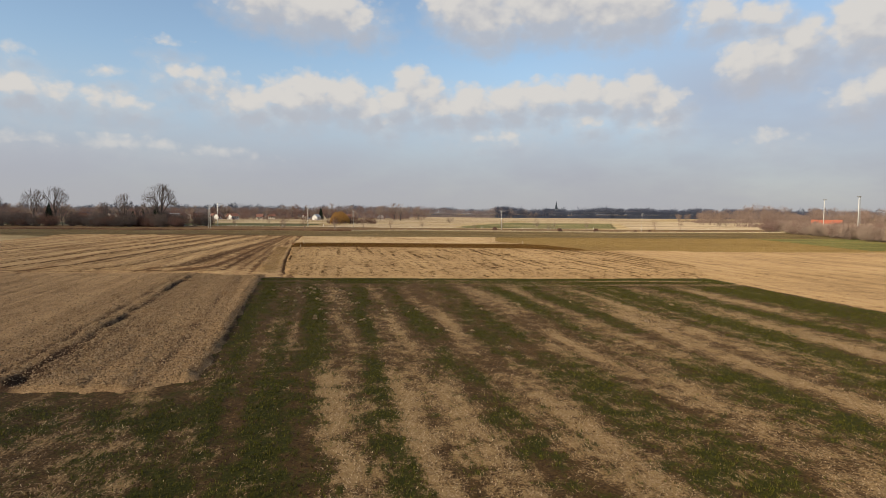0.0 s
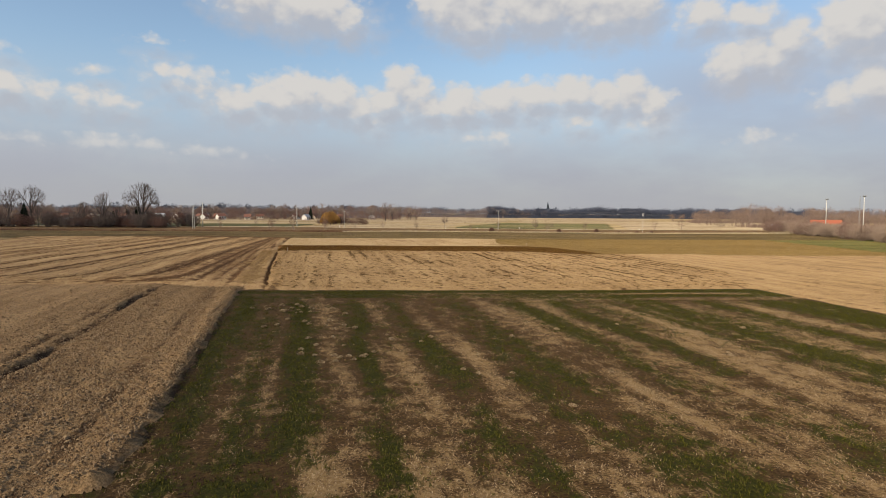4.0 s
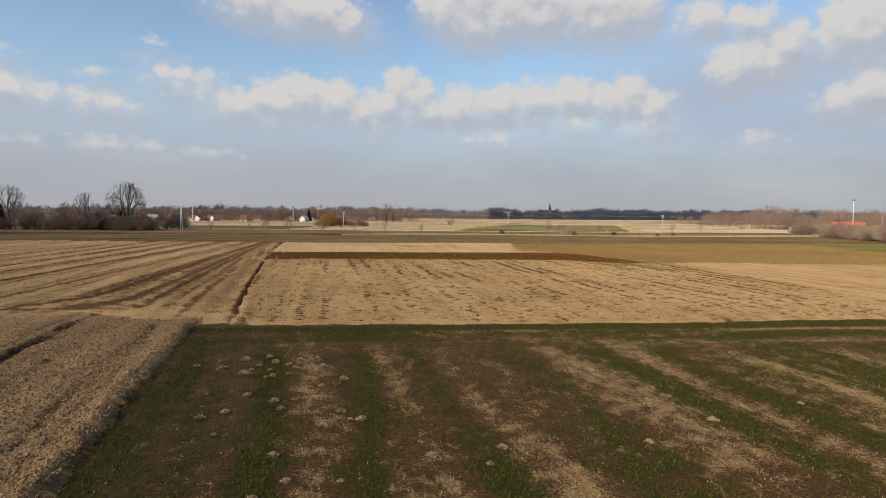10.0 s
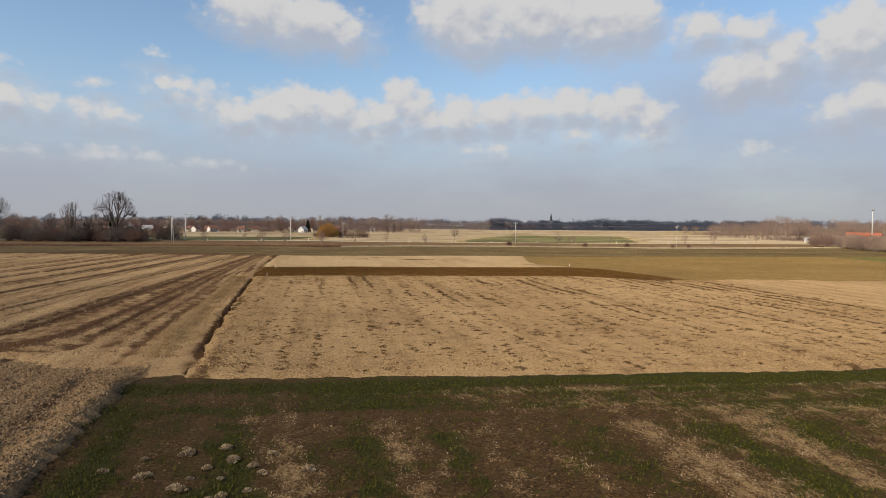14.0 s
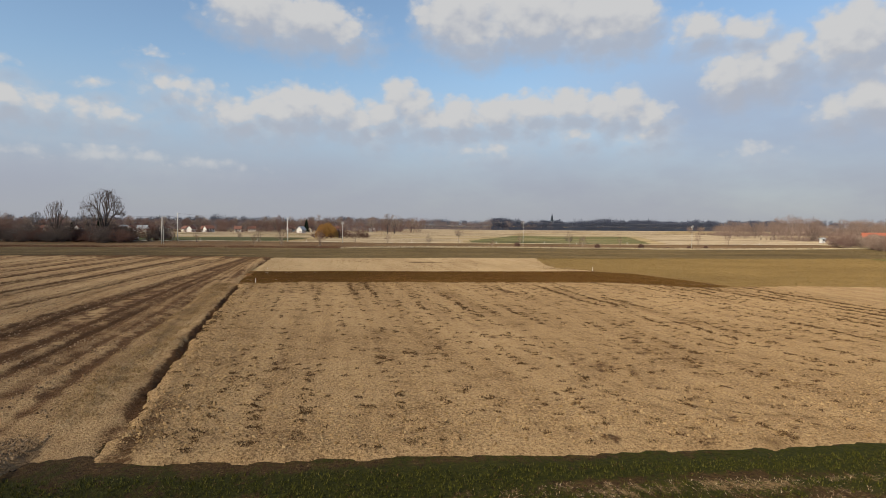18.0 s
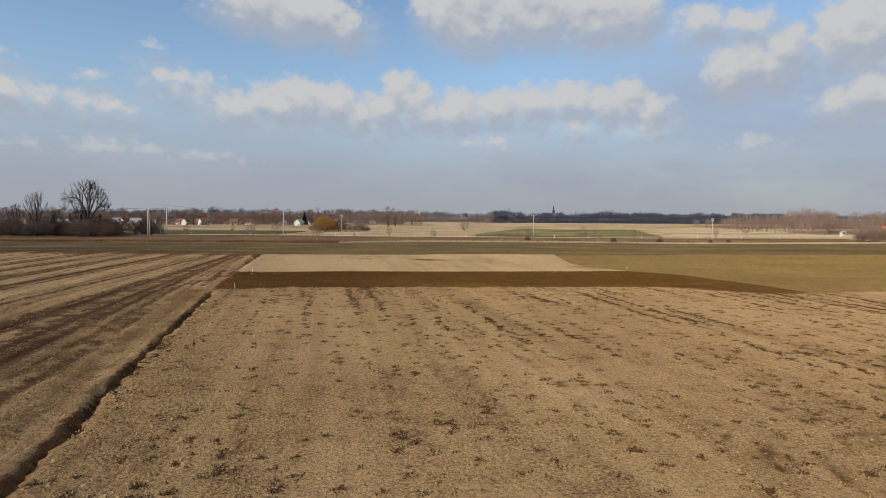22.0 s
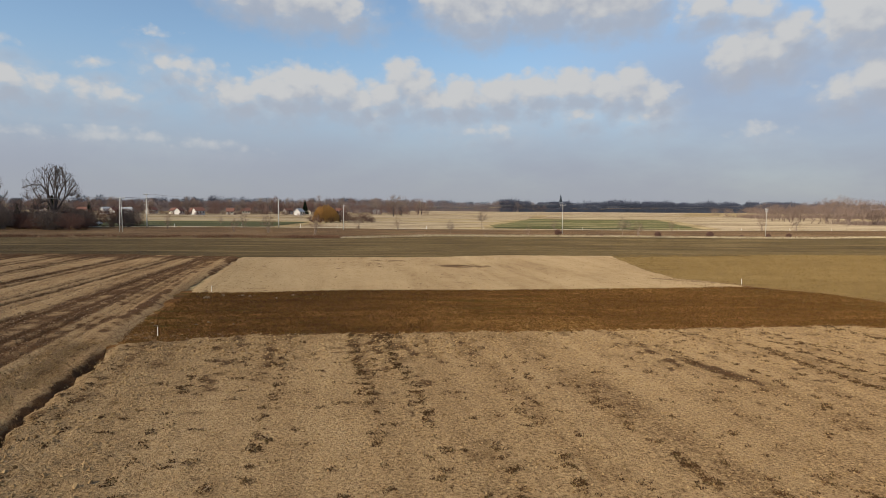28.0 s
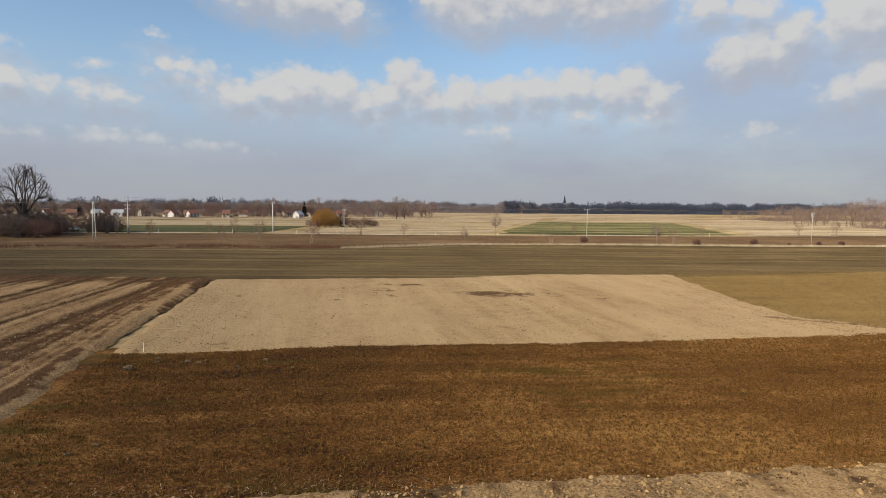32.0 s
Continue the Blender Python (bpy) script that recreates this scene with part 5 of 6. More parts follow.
def clods(name, outline, count, seed, small, big, mat, label, height, keep=None, flat=0.7, category="clods"):
    """Loose lumps lying on the ground: uneven pieces sunk into the soil."""
    rg = np.random.RandomState(seed)
    xs, ys = [p[0] for p in outline], [p[1] for p in outline]
    x, y = rg.uniform(min(xs), max(xs), count * 6), rg.uniform(min(ys), max(ys), count * 6)
    ok = inside(x, y, outline)
    if keep is not None:
        ok &= keep(x, y, rg)
    x, y = x[ok][:count], y[ok][:count]
    n = len(x)
    s = small + (big - small) * rg.rand(n) ** 2.2
    lump_v = np.array([(1, 0, -0.4), (0, 1, -0.4), (-1, 0, -0.4), (0, -1, -0.4), (0.55, 0.25, 0.7), (-0.5, 0.4, 0.75), (-0.05, -0.6, 0.7)], float)
    lump_f = np.array([(0, 1, 4), (1, 5, 4), (1, 2, 5), (2, 6, 5), (2, 3, 6), (3, 0, 6), (0, 4, 6), (4, 5, 6)])
    a = rg.uniform(0, 2 * np.pi, n)
    v = lump_v[None] * rg.uniform(0.6, 1.25, (n, 7, 1)) * s[:, None, None] * [1, 0.8, flat] + rg.normal(0, 0.12, (n, 7, 3)) * s[:, None, None]
    c, d = np.cos(a)[:, None], np.sin(a)[:, None]
    v = np.stack([v[..., 0] * c - v[..., 1] * d, v[..., 0] * d + v[..., 1] * c, v[..., 2]], -1)
    v += np.stack([x, y, rise(x, y) + height(x, y) + s * flat * 0.35], -1)[:, None]
    f = lump_f[None] + (np.arange(n) * 7)[:, None, None]
    return tagged(mesh_of(name, v.reshape(-1, 3), f.reshape(-1, 3), mat), label, category, kind="stuff")


def litter(name, outline, count, seed, length, mat, label, height, keep=None):
    """Straw: thin bent slivers lying flat."""
    rg = np.random.RandomState(seed)
    xs, ys = [p[0] for p in outline], [p[1] for p in outline]
    x, y = rg.uniform(min(xs), max(xs), count * 6), rg.uniform(min(ys), max(ys), count * 6)
    ok = inside(x, y, outline) & keep(x, y, rg)
    x, y = x[ok][:count], y[ok][:count]
    n = len(x)
    a, l = rg.uniform(0, np.pi, n), length * rg.uniform(0.4, 1.3, n)
    z = rise(x, y) + height(x, y)
    w = 0.004 + 0.007 * rg.rand(n)
    dx, dy = np.cos(a) * l / 2, np.sin(a) * l / 2
    px, py = -np.sin(a) * w, np.cos(a) * w
    t0, t1 = rg.uniform(0.01, 0.05, n), rg.uniform(0.01, 0.07, n)
    v = np.stack([np.stack([x - dx + px, y - dy + py, z + t0], -1), np.stack([x - dx - px, y - dy - py, z + t0], -1), np.stack([x + dx - px, y + dy - py, z + t1], -1), np.stack([x + dx + px, y + dy + py, z + t1], -1)], 1)
    f = np.arange(n * 4).reshape(-1, 4)
    return tagged(mesh_of(name, v.reshape(-1, 3), f, mat), label, "straw", kind="stuff")


G_BLADE = scatter_mat("crop_blades", [(0.0, (0.018, 0.018, 0.002)), (0.5, (0.052, 0.050, 0.005)), (0.9, (0.10, 0.092, 0.012)), (1.0, (0.16, 0.135, 0.035))], 0.9)
G_STRAW = scatter_mat("pale_straw", [(0.0, (0.14, 0.082, 0.036)), (0.6, (0.27, 0.175, 0.085)), (1.0, (0.46, 0.34, 0.20))], 0.8)
G_RESIDUE = scatter_mat("dark_residue", [(0.0, (0.04, 0.02, 0.008)), (0.6, (0.10, 0.05, 0.02)), (0.9, (0.09, 0.06, 0.02)), (1.0, (0.22, 0.135, 0.06))])
G_CLOD = scatter_mat("soil_clods", [(0.0, (0.10, 0.06, 0.03)), (0.5, (0.22, 0.142, 0.075)), (1.0, (0.33, 0.228, 0.13))])
G_CRUMB = scatter_mat("brown_crumbs", [(0.0, (0.04, 0.021, 0.007)), (0.6, (0.10, 0.056, 0.02)), (1.0, (0.20, 0.125, 0.052))])
G_PALECLOD = scatter_mat("pale_clods", [(0.0, (0.12, 0.075, 0.035)), (0.5, (0.24, 0.16, 0.08)), (1.0, (0.36, 0.255, 0.14))])
G_BEDCLOD = scatter_mat("bed_clods", [(0.0, (0.16, 0.092, 0.036)), (0.5, (0.34, 0.212, 0.092)), (1.0, (0.47, 0.32, 0.155))])
G_WITHER = scatter_mat("withered_grass", [(0.0, (0.055, 0.022, 0.006)), (0.5, (0.135, 0.06, 0.014)), (0.85, (0.15, 0.09, 0.018)), (1.0, (0.28, 0.16, 0.05))])
G_STALK = scatter_mat("dry_stalks", [(0.0, (0.15, 0.085, 0.033)), (0.5, (0.30, 0.185, 0.075)), (1.0, (0.46, 0.32, 0.15))])
G_PUFF = scatter_mat("bleached_clumps", [(0.0, (0.16, 0.10, 0.05)), (0.6, (0.34, 0.25, 0.15)), (1.0, (0.52, 0.42, 0.28))])

VIEW_CROP = [(-21, 62), (-0.7, 64.5), (28, 69), (32, 46), (36, 22), (20, 10), (-16, 10), (-26, 20), (-10, 22)]
tufts("crop_growth", VIEW_CROP, 70000, 61, 0.09, 0.011, 4, G_BLADE, "short dark green blades of a thin winter crop", 0.9, lambda x, y, r: green_mark(x, y) + 0.7 * (r.rand(len(x)) - 0.5) > 0.5, "crop", crop_relief)
litter("straw_litter", VIEW_CROP, 150000, 62, 0.065, G_STRAW, "pale broken straw scattered over the crop rows", crop_relief, lambda x, y, r: straw_mark(x, y) * (1 - green_mark(x, y)) > 0.05 + 0.75 * r.rand(len(x)))
litter("crop_litter", VIEW_CROP, 16000, 63, 0.12, G_RESIDUE, "dark broken stalks between the crop rows", crop_relief, lambda x, y, r: r.rand(len(x)) < 0.4)
clods("crop_clods", VIEW_CROP, 12000, 64, 0.015, 0.05, G_CRUMB, "small brown soil crumbs in the crop field", crop_relief, lambda x, y, r: green_mark(x, y) < 0.4)
VIEW_PLOUGH = [(-20.4, 62), (-21, 66), (-30, 66), (-45, 61), (-45, 24), (-17, 22.8), (-12.4, 23), (-11, 25), (-12.8, 33)]
clods("plough_clods", VIEW_PLOUGH, 60000, 65, 0.02, 0.075, G_CLOD, "crumbly brown clods on the ploughed soil", plough_relief, lambda x, y, r: np.clip((plough_edge(x, y) + 14) / 8, 0.12, 1) * (0.4 + fbm(x, y, 2.0, 3, 66)) > r.rand(len(x)) * 1.1)
VIEW_BED = [(-19.4, 66.5), (-24.2, 84), (-31, 112), (-25, 116), (-5, 119.3), (12, 122.5), (20, 117.5), (30, 120), (34, 90), (29, 71), (12, 67), (-18, 64)]
clods("seedbed_clods", VIEW_BED, 60000, 67, 0.015, 0.055, G_BEDCLOD, "pale soil clods on the harrowed seedbed", bed_relief, lambda x, y, r: (0.45 + 0.9 * clod_zone(x, y) * fbm(x, y, 2.0, 3, 68) > r.rand(len(x))) & (bed_edge(x, y) > 0.35))


clods("rim_clods", VIEW_BED, 20000, 79, 0.03, 0.095, G_BEDCLOD, "coarse pale soil clods along the seedbed's rim", bed_relief, lambda x, y, r: (clod_zone(x, y) ** 2 * np.clip(2.2 * fbm(x, y, 2.5, 3, 88) - 0.4, 0, 1) > r.rand(len(x))) & (bed_edge(x, y) > 0.45))


def clusters(outline, count, each, spread_by, seed, keep):
    """Places in small clusters that follow the seedbed's rows."""
    rg = np.random.RandomState(seed)
    xs, ys = [p[0] for p in outline], [p[1] for p in outline]
    x, y = rg.uniform(min(xs), max(xs), count * 8), rg.uniform(min(ys), max(ys), count * 8)
    ok = inside(x, y, outline) & keep(x, y, rg)
    x, y = x[ok][:count], y[ok][:count]
    k = rg.randint(1, each + 1, len(x))
    x, y = np.repeat(x, k), np.repeat(y, k)
    return x + rg.normal(0, spread_by, len(x)), y + rg.normal(0, spread_by, len(x))


def residue_rows(x, y, r):
    u, v = turned(x, y, 11.5)
    lane = np.exp(-(((u + 0.6 * fbm(u, v, 6, 2, 69)) % 1.75 - 0.87) / 0.22) ** 2)
    thick = np.clip(3.0 * (fbm(u, v * 0.1, 1.9, 2, 81) - 0.35), 0, 1) * np.clip(3.0 * (fbm(x, y, 8.0, 2, 82) - 0.3), 0.1, 1)
    return (0.025 + 0.9 * lane * thick * np.clip((y - 66) / 30, 0.35, 1) > r.rand(len(x))) & (bed_edge(x, y) > 0.4)


tufts("crop_residue", VIEW_BED, 10, 72, 0.05, 0.030, 5, G_RESIDUE, "dark clumps of dead crop residue in rows", 2.0, None, "residue", bed_relief, clusters(VIEW_BED, 10500, 9, 0.09, 72, residue_rows))
litter("seedbed_straw", VIEW_BED, 5000, 73, 0.14, G_STRAW, "thin pale straw on the seedbed", bed_relief, lambda x, y, r: (0.05 + clod_zone(x, y) > r.rand(len(x))) & (bed_edge(x, y) > 0.35))
VIEW_RILL = [(-20.4, 67), (-31.6, 112), (-36, 131), (-42, 163), (-70, 163), (-55, 110), (-45, 66)]
clods("ridge_clods", VIEW_RILL, 26000, 74, 0.02, 0.075, G_CLOD, "brown clods along the furrow banks", rill_relief, lambda x, y, r: 0.1 + 0.9 * rill_lines(x, y)[1] > r.rand(len(x)))
tufts("ridge_grass", [(-18, 67), (-31, 114), (-36, 114), (-25, 66)], 30000, 75, 0.07, 0.012, 4, G_STALK, "combed dry grass between the furrows and the ditch", 1.4, lambda x, y, r: np.clip(1.3 * np.exp(-((bed_edge(x, y) + 1.7 + 1.2 * (fbm(x, y, 3.0, 3, 87) - 0.5)) / 0.9) ** 2), 0, 1) * np.clip(2.4 * fbm(x, y, 0.9, 3, 86) - 0.6, 0, 1) > r.rand(len(x)), "grass", rill_relief)
VIEW_STRIP = [(-32, 114), (-25, 116.4), (-5, 119.5), (12, 122.5), (17.4, 119.6), (20, 118), (26, 119.6), (24, 127), (19.5, 138), (13, 142), (6.7, 140.3), (-10, 137.0), (-23.6, 135.3), (-29.5, 133.4), (-35.4, 132.3), (-33.8, 124)]
tufts("withered_grass", VIEW_STRIP, 62000, 76, 0.09, 0.014, 4, G_WITHER, "short withered brown grass on the fallow strip", 1.1, None, "grass", strip_relief)
litter("strip_straw", VIEW_STRIP, 14000, 77, 0.12, G_STRAW, "pale straw along the rim of the fallow strip", strip_relief, lambda x, y, r: np.exp(-((y - 119.3 - 0.12 * x) / 0.9) ** 2) + 0.004 > r.rand(len(x)))
VIEW_PATCH = [(-35, 133), (-42, 164.5), (-17, 170), (-6.3, 175), (10, 176.5), (9, 157), (10, 148), (15, 143.3), (6.7, 140.6), (-10, 137.3), (-29.5, 133.8)]
clods("patch_clods", VIEW_PATCH, 12000, 80, 0.02, 0.07, G_PALECLOD, "pale clods on the sandy patch", bed_relief, lambda x, y, r: 0.15 + np.exp(-((x - 11) / 3.5) ** 2 - ((y - 146) / 5) ** 2) + 0.5 * np.exp(-((x + 35 + 0.2 * (y - 133)) / 3) ** 2) > r.rand(len(x)))
tufts("patch_residue", VIEW_PATCH, 2600, 81, 0.08, 0.025, 6, G_RESIDUE, "dark residue in the hollow of the sandy patch", 1.5, lambda x, y, r: patch_dark(x, y) > 0.15 + 0.8 * r.rand(len(x)), "residue", bed_relief)
tufts("olive_growth", OLIVE, 42000, 82, 0.06, 0.035, 4, scatter_mat("olive_blades", [(0.0, (0.06, 0.045, 0.016)), (0.6, (0.12, 0.09, 0.033)), (1.0, (0.22, 0.17, 0.08))]), "short olive winter growth", 1.0)


tufts("golden_stubble", GOLD, 42000, 83, 0.10, 0.03, 4, scatter_mat("stubble_blades", [(0.0, (0.13, 0.082, 0.028)), (0.6, (0.24, 0.158, 0.055)), (1.0, (0.36, 0.25, 0.10))]), "short golden stubble", 0.8)


# bleached clumps in the crop, each a heap of dry stalks
def clump(x, y, size, seed):
    rg = random.Random(seed)
    segs = []
    for i in range(110):
        a, r = rg.uniform(0, 6.28), size * rg.uniform(0.05, 1.0)
        up = size * 0.7 * math.sqrt(max(0.05, 1 - (r / size) ** 2)) * rg.uniform(0.7, 1.1)
        p = np.array([0.3 * r * math.cos(a), 0.3 * r * math.sin(a), 0.0])
        segs.append((p, np.array([r * math.cos(a), r * math.sin(a), up]), 0.022, 0.012))
    ob = mesh_of("dry_clump", *tube(segs, 3), G_PUFF)
    ob.matrix_world = pose(x, y, float(rise(x, y)) + 0.02)
    return tagged(ob, "bleached clump of dry stalks lying in the crop", "clump", "bleached clumps in the crop")


protos = [clump(-14.4, 54.3, 0.28, 1), clump(-13.4, 54.9, 0.24, 2), clump(-9.7, 48.4, 0.25, 3)]
rg = random.Random(12)
for cx, cy, n, sp in ((-13.6, 53.6, 14, 1.3), (-12.4, 51.6, 8, 0.9), (-9.4, 47.4, 9, 1.2), (-8.8, 39.8, 4, 0.8), (-6.8, 38.5, 9, 0.8), (-4.5, 43.4, 5, 0.9), (-8.4, 42.0, 4, 1.2), (-12.4, 45, 3, 0.8), (1, 36, 6, 2.0), (14, 44, 6, 3.0), (4, 47, 5, 3.0)):
    for i in range(n):
        x, y = cx + rg.gauss(0, sp), cy + rg.gauss(0, sp)
        c = copy_thing(rg.choice(protos), pose(x, y, float(rise(x, y)) + 0.02, 0, 0, rg.uniform(0, 360)))
        c.scale = [rg.uniform(0.4, 0.95)] * 3
proto = clump(-33.0, 129.5, 0.3, 5)
tagged(proto, "bleached clump of dry stalks on the fallow strip", "clump", "bleached clumps on the strip")
for i in range(18):
    x, y = -33 + abs(rg.gauss(0, 4.0)), 130.6 + rg.gauss(0, 0.7) if i % 3 else 119 + rg.gauss(0, 1.2)
    copy_thing(proto, pose(x, y, float(rise(x, y)) + 0.02, 0, 0, rg.uniform(0, 360))).scale = [rg.uniform(0.25, 0.6)] * 3


# ---- stakes, poles, wires ----
def stake(x, y, tilt):
    bm = bmesh.new()
    g = box(bm, -0.028, -0.028, -0.25, 0.028, 0.028, 0.56)
    bmesh.ops.bevel(bm, geom=[e for e in bm.edges], offset=0.006, segments=1, affect="EDGES")
    for v in bm.verts:
        if v.co.z > 0.5:
            v.co.x *= 0.5
            v.co.y *= 0.5
    ob = part("marker_stake", bm, M_STAKE)
    ob.matrix_world = pose(x, y, float(rise(x, y)), tilt, tilt * 0.7, 10)
    return tagged(ob, "white-painted wooden marker stake at a plot corner", "stake", "plot stakes")


stake(-30.35, 116.1, 2.0)
stake(-34.0, 133.0, 4.0)
stake(15.1, 144.2, -2.0)


def insulator(bm, x, y, z, s=1.0):
    for k, r in ((0.0, 0.06), (0.07, 0.09), (0.14, 0.06)):
        rod(bm, (x, y, z + k * s), (x, y, z + (k + 0.055) * s), r * s, r * 0.75 * s, 10)


def utility_pole(x, y, h, arms, rz, label, r=0.15, category="utility pole"):
    root = empty("utility_pole", x, y, None, rz)
    bm = bmesh.new()
    rod(bm, (0, 0, -0.4), (0, 0, h), r * 1.2, r * 0.7, 10)
    part("shaft", bm, M_CONCRETE, root, "tapered pale concrete shaft", True)
    for z, w in arms:
        bm = bmesh.new()
        box(bm, -w, -0.06, z - 0.06, w, 0.06, z + 0.06)
        bmesh.ops.bevel(bm, geom=bm.edges[:], offset=0.015, segments=1, affect="EDGES")
        part("crossarm", bm, M_STEEL, root, "galvanised steel crossarm")
        for s in (-w + 0.1, w - 0.1) + ((0.0,) if z > h - 0.3 else ()):
            bm = bmesh.new()
            insulator(bm, s, 0, z + 0.06, 1.4)
            part("insulator", bm, M_CERAMIC, root, "white ceramic insulator")
    return tagged(root, label, category)


utility_pole(-107.6, 270, 10.0, ((9.9, 0.9), (8.6, 0.7), (7.6, 0.7), (6.6, 0.6)), 20, "tall pale concrete utility pole with stacked insulators")
utility_pole(-68.6, 276, 8.5, ((8.4, 0.6),), 25, "plain pale concrete utility pole beside the road")
utility_pole(18.0, 258, 8.0, ((7.9, 0.8),), 10, "pale concrete utility pole with a short crossarm", 0.07)
utility_pole(78.0, 262, 7.6, ((7.5, 0.55), (6.9, 0.4)), 10, "pale concrete utility pole with two crossarms", 0.07)
utility_pole(-45.5, 262, 7.0, ((6.9, 0.5),), 10, "slim pale utility pole near the willow", 0.09)


def a_frame(x, y, h):
    root = empty("lattice_pole", x, y, None, 15)
    for s in (-1, 1):
        bm = bmesh.new()
        rod(bm, (s * 0.38, 0, -0.3), (s * 0.14, 0, h), 0.085, 0.06, 8)
        part("leg", bm, M_CONCRETE, root, "", True)
    for i in range(12):
        z = 0.6 + i * (h - 1) / 12
        w0, w1 = 0.38 - 0.24 * z / h, 0.38 - 0.24 * (z + (h - 1) / 12) / h
        bm = bmesh.new()
        rod(bm, (-w0 if i % 2 else w0, 0, z), (w1 if i % 2 else -w1, 0, z + (h - 1) / 12), 0.035, None, 6)
        part("brace", bm, M_STEEL, root)
    bm = bmesh.new()
    box(bm, -1.1, -0.07, h - 0.1, 1.1, 0.07, h + 0.05)
    part("crossarm", bm, M_STEEL, root)
    for s in (-1.0, 0.0, 1.0):
        bm = bmesh.new()
        insulator(bm, s, 0, h + 0.05, 1.4)
        part("insulator", bm, M_CERAMIC, root, "white ceramic insulator")
    return tagged(root, "two-legged braced concrete pole carrying power lines", "utility pole")


a_frame(-97.5, 236.5, 8.4)


def wire(a, b, sag):
    """One hanging line, a single tube along the curve."""
    pts = [np.array(a) * (1 - t) + np.array(b) * t - np.array([0, 0, 4 * sag * t * (1 - t)]) for t in np.linspace(0, 1, 15)]
    ring = [np.array([0.012, 0, 0]), np.array([0, 0.0, 0.012]), np.array([-0.012, 0, 0]), np.array([0, 0, -0.012])]
    verts = [p + o + 0.4 * np.array([0, o[0], 0]) for p in pts for o in ring]
    faces = [(4 * i + j, 4 * i + (j + 1) % 4, 4 * i + 4 + (j + 1) % 4, 4 * i + 4 + j) for i in range(len(pts) - 1) for j in range(4)]
    ob = mesh_of("power_line", verts, faces, M_WIRE)
    return tagged(ob, "thin overhead power line between poles", "power line", "overhead lines")


for dx in (-1.0, 0.0, 1.0):
    wire((-97.5 + dx, 236.5, 9.1), (-240, 200 + dx, 9.3), 1.4)
    wire((-97.5 + dx, 236.5, 9.1), (-68.6 + 0.5 * dx, 276, 9.2), 0.5)
    wire((-107.6 + 0.8 * dx, 270, 10.5), (-68.6 + 0.5 * dx, 276, 9.0), 0.6)
    wire((-68.6 + 0.5 * dx, 276, 9.0), (18 + 0.7 * dx, 258, 8.3), 1.2)
    wire((18 + 0.7 * dx, 258, 8.3), (78 + 0.8 * dx, 262, 8.4), 0.9)


def lamp_mast(x, y, h):
    root = empty("lamp_mast", x, y, None, 0)
    bm = bmesh.new()
    rod(bm, (0, 0, -0.4), (0, 0, h), 0.22, 0.13, 12)
    part("mast", bm, M_CONCRETE, root, "", True)
    bm = bmesh.new()
    box(bm, -0.8, -0.15, h, 0.8, 0.15, h + 0.12)
    part("bracket", bm, M_STEEL, root)
    for s in (-0.55, 0.0, 0.55):
        bm = bmesh.new()
        box(bm, s - 0.2, -0.4, h + 0.1, s + 0.2, -0.05, h + 0.5)
        part("floodlight", bm, M_STEEL, root)
    return tagged(root, "tall pale mast with floodlights behind the hedge", "mast")


lamp_mast(180, 306, 15.0)
lamp_mast(171, 266, 15.4)
root = empty("radio_mast", 240, 372)
for s in range(3):
    a = s * 2.094
    bm = bmesh.new()
    rod(bm, (0.6 * math.cos(a), 0.6 * math.sin(a), 0), (0.15 * math.cos(a), 0.15 * math.sin(a), 19), 0.06, 0.04, 6)
    part("leg", bm, M_STEEL, root)
for i in range(14):
    z, w = 0.8 + i * 1.3, 0.6 - 0.45 * (0.8 + i * 1.3) / 19
    bm = bmesh.new()
    for s in range(3):
        a, c = s * 2.094, (s + 1) * 2.094
        rod(bm, (w * math.cos(a), w * math.sin(a), z), (w * math.cos(c), w * math.sin(c), z + 0.6), 0.025, None, 5)
    part("brace", bm, M_STEEL, root)
tagged(root, "thin steel lattice radio mast above the trees", "mast")


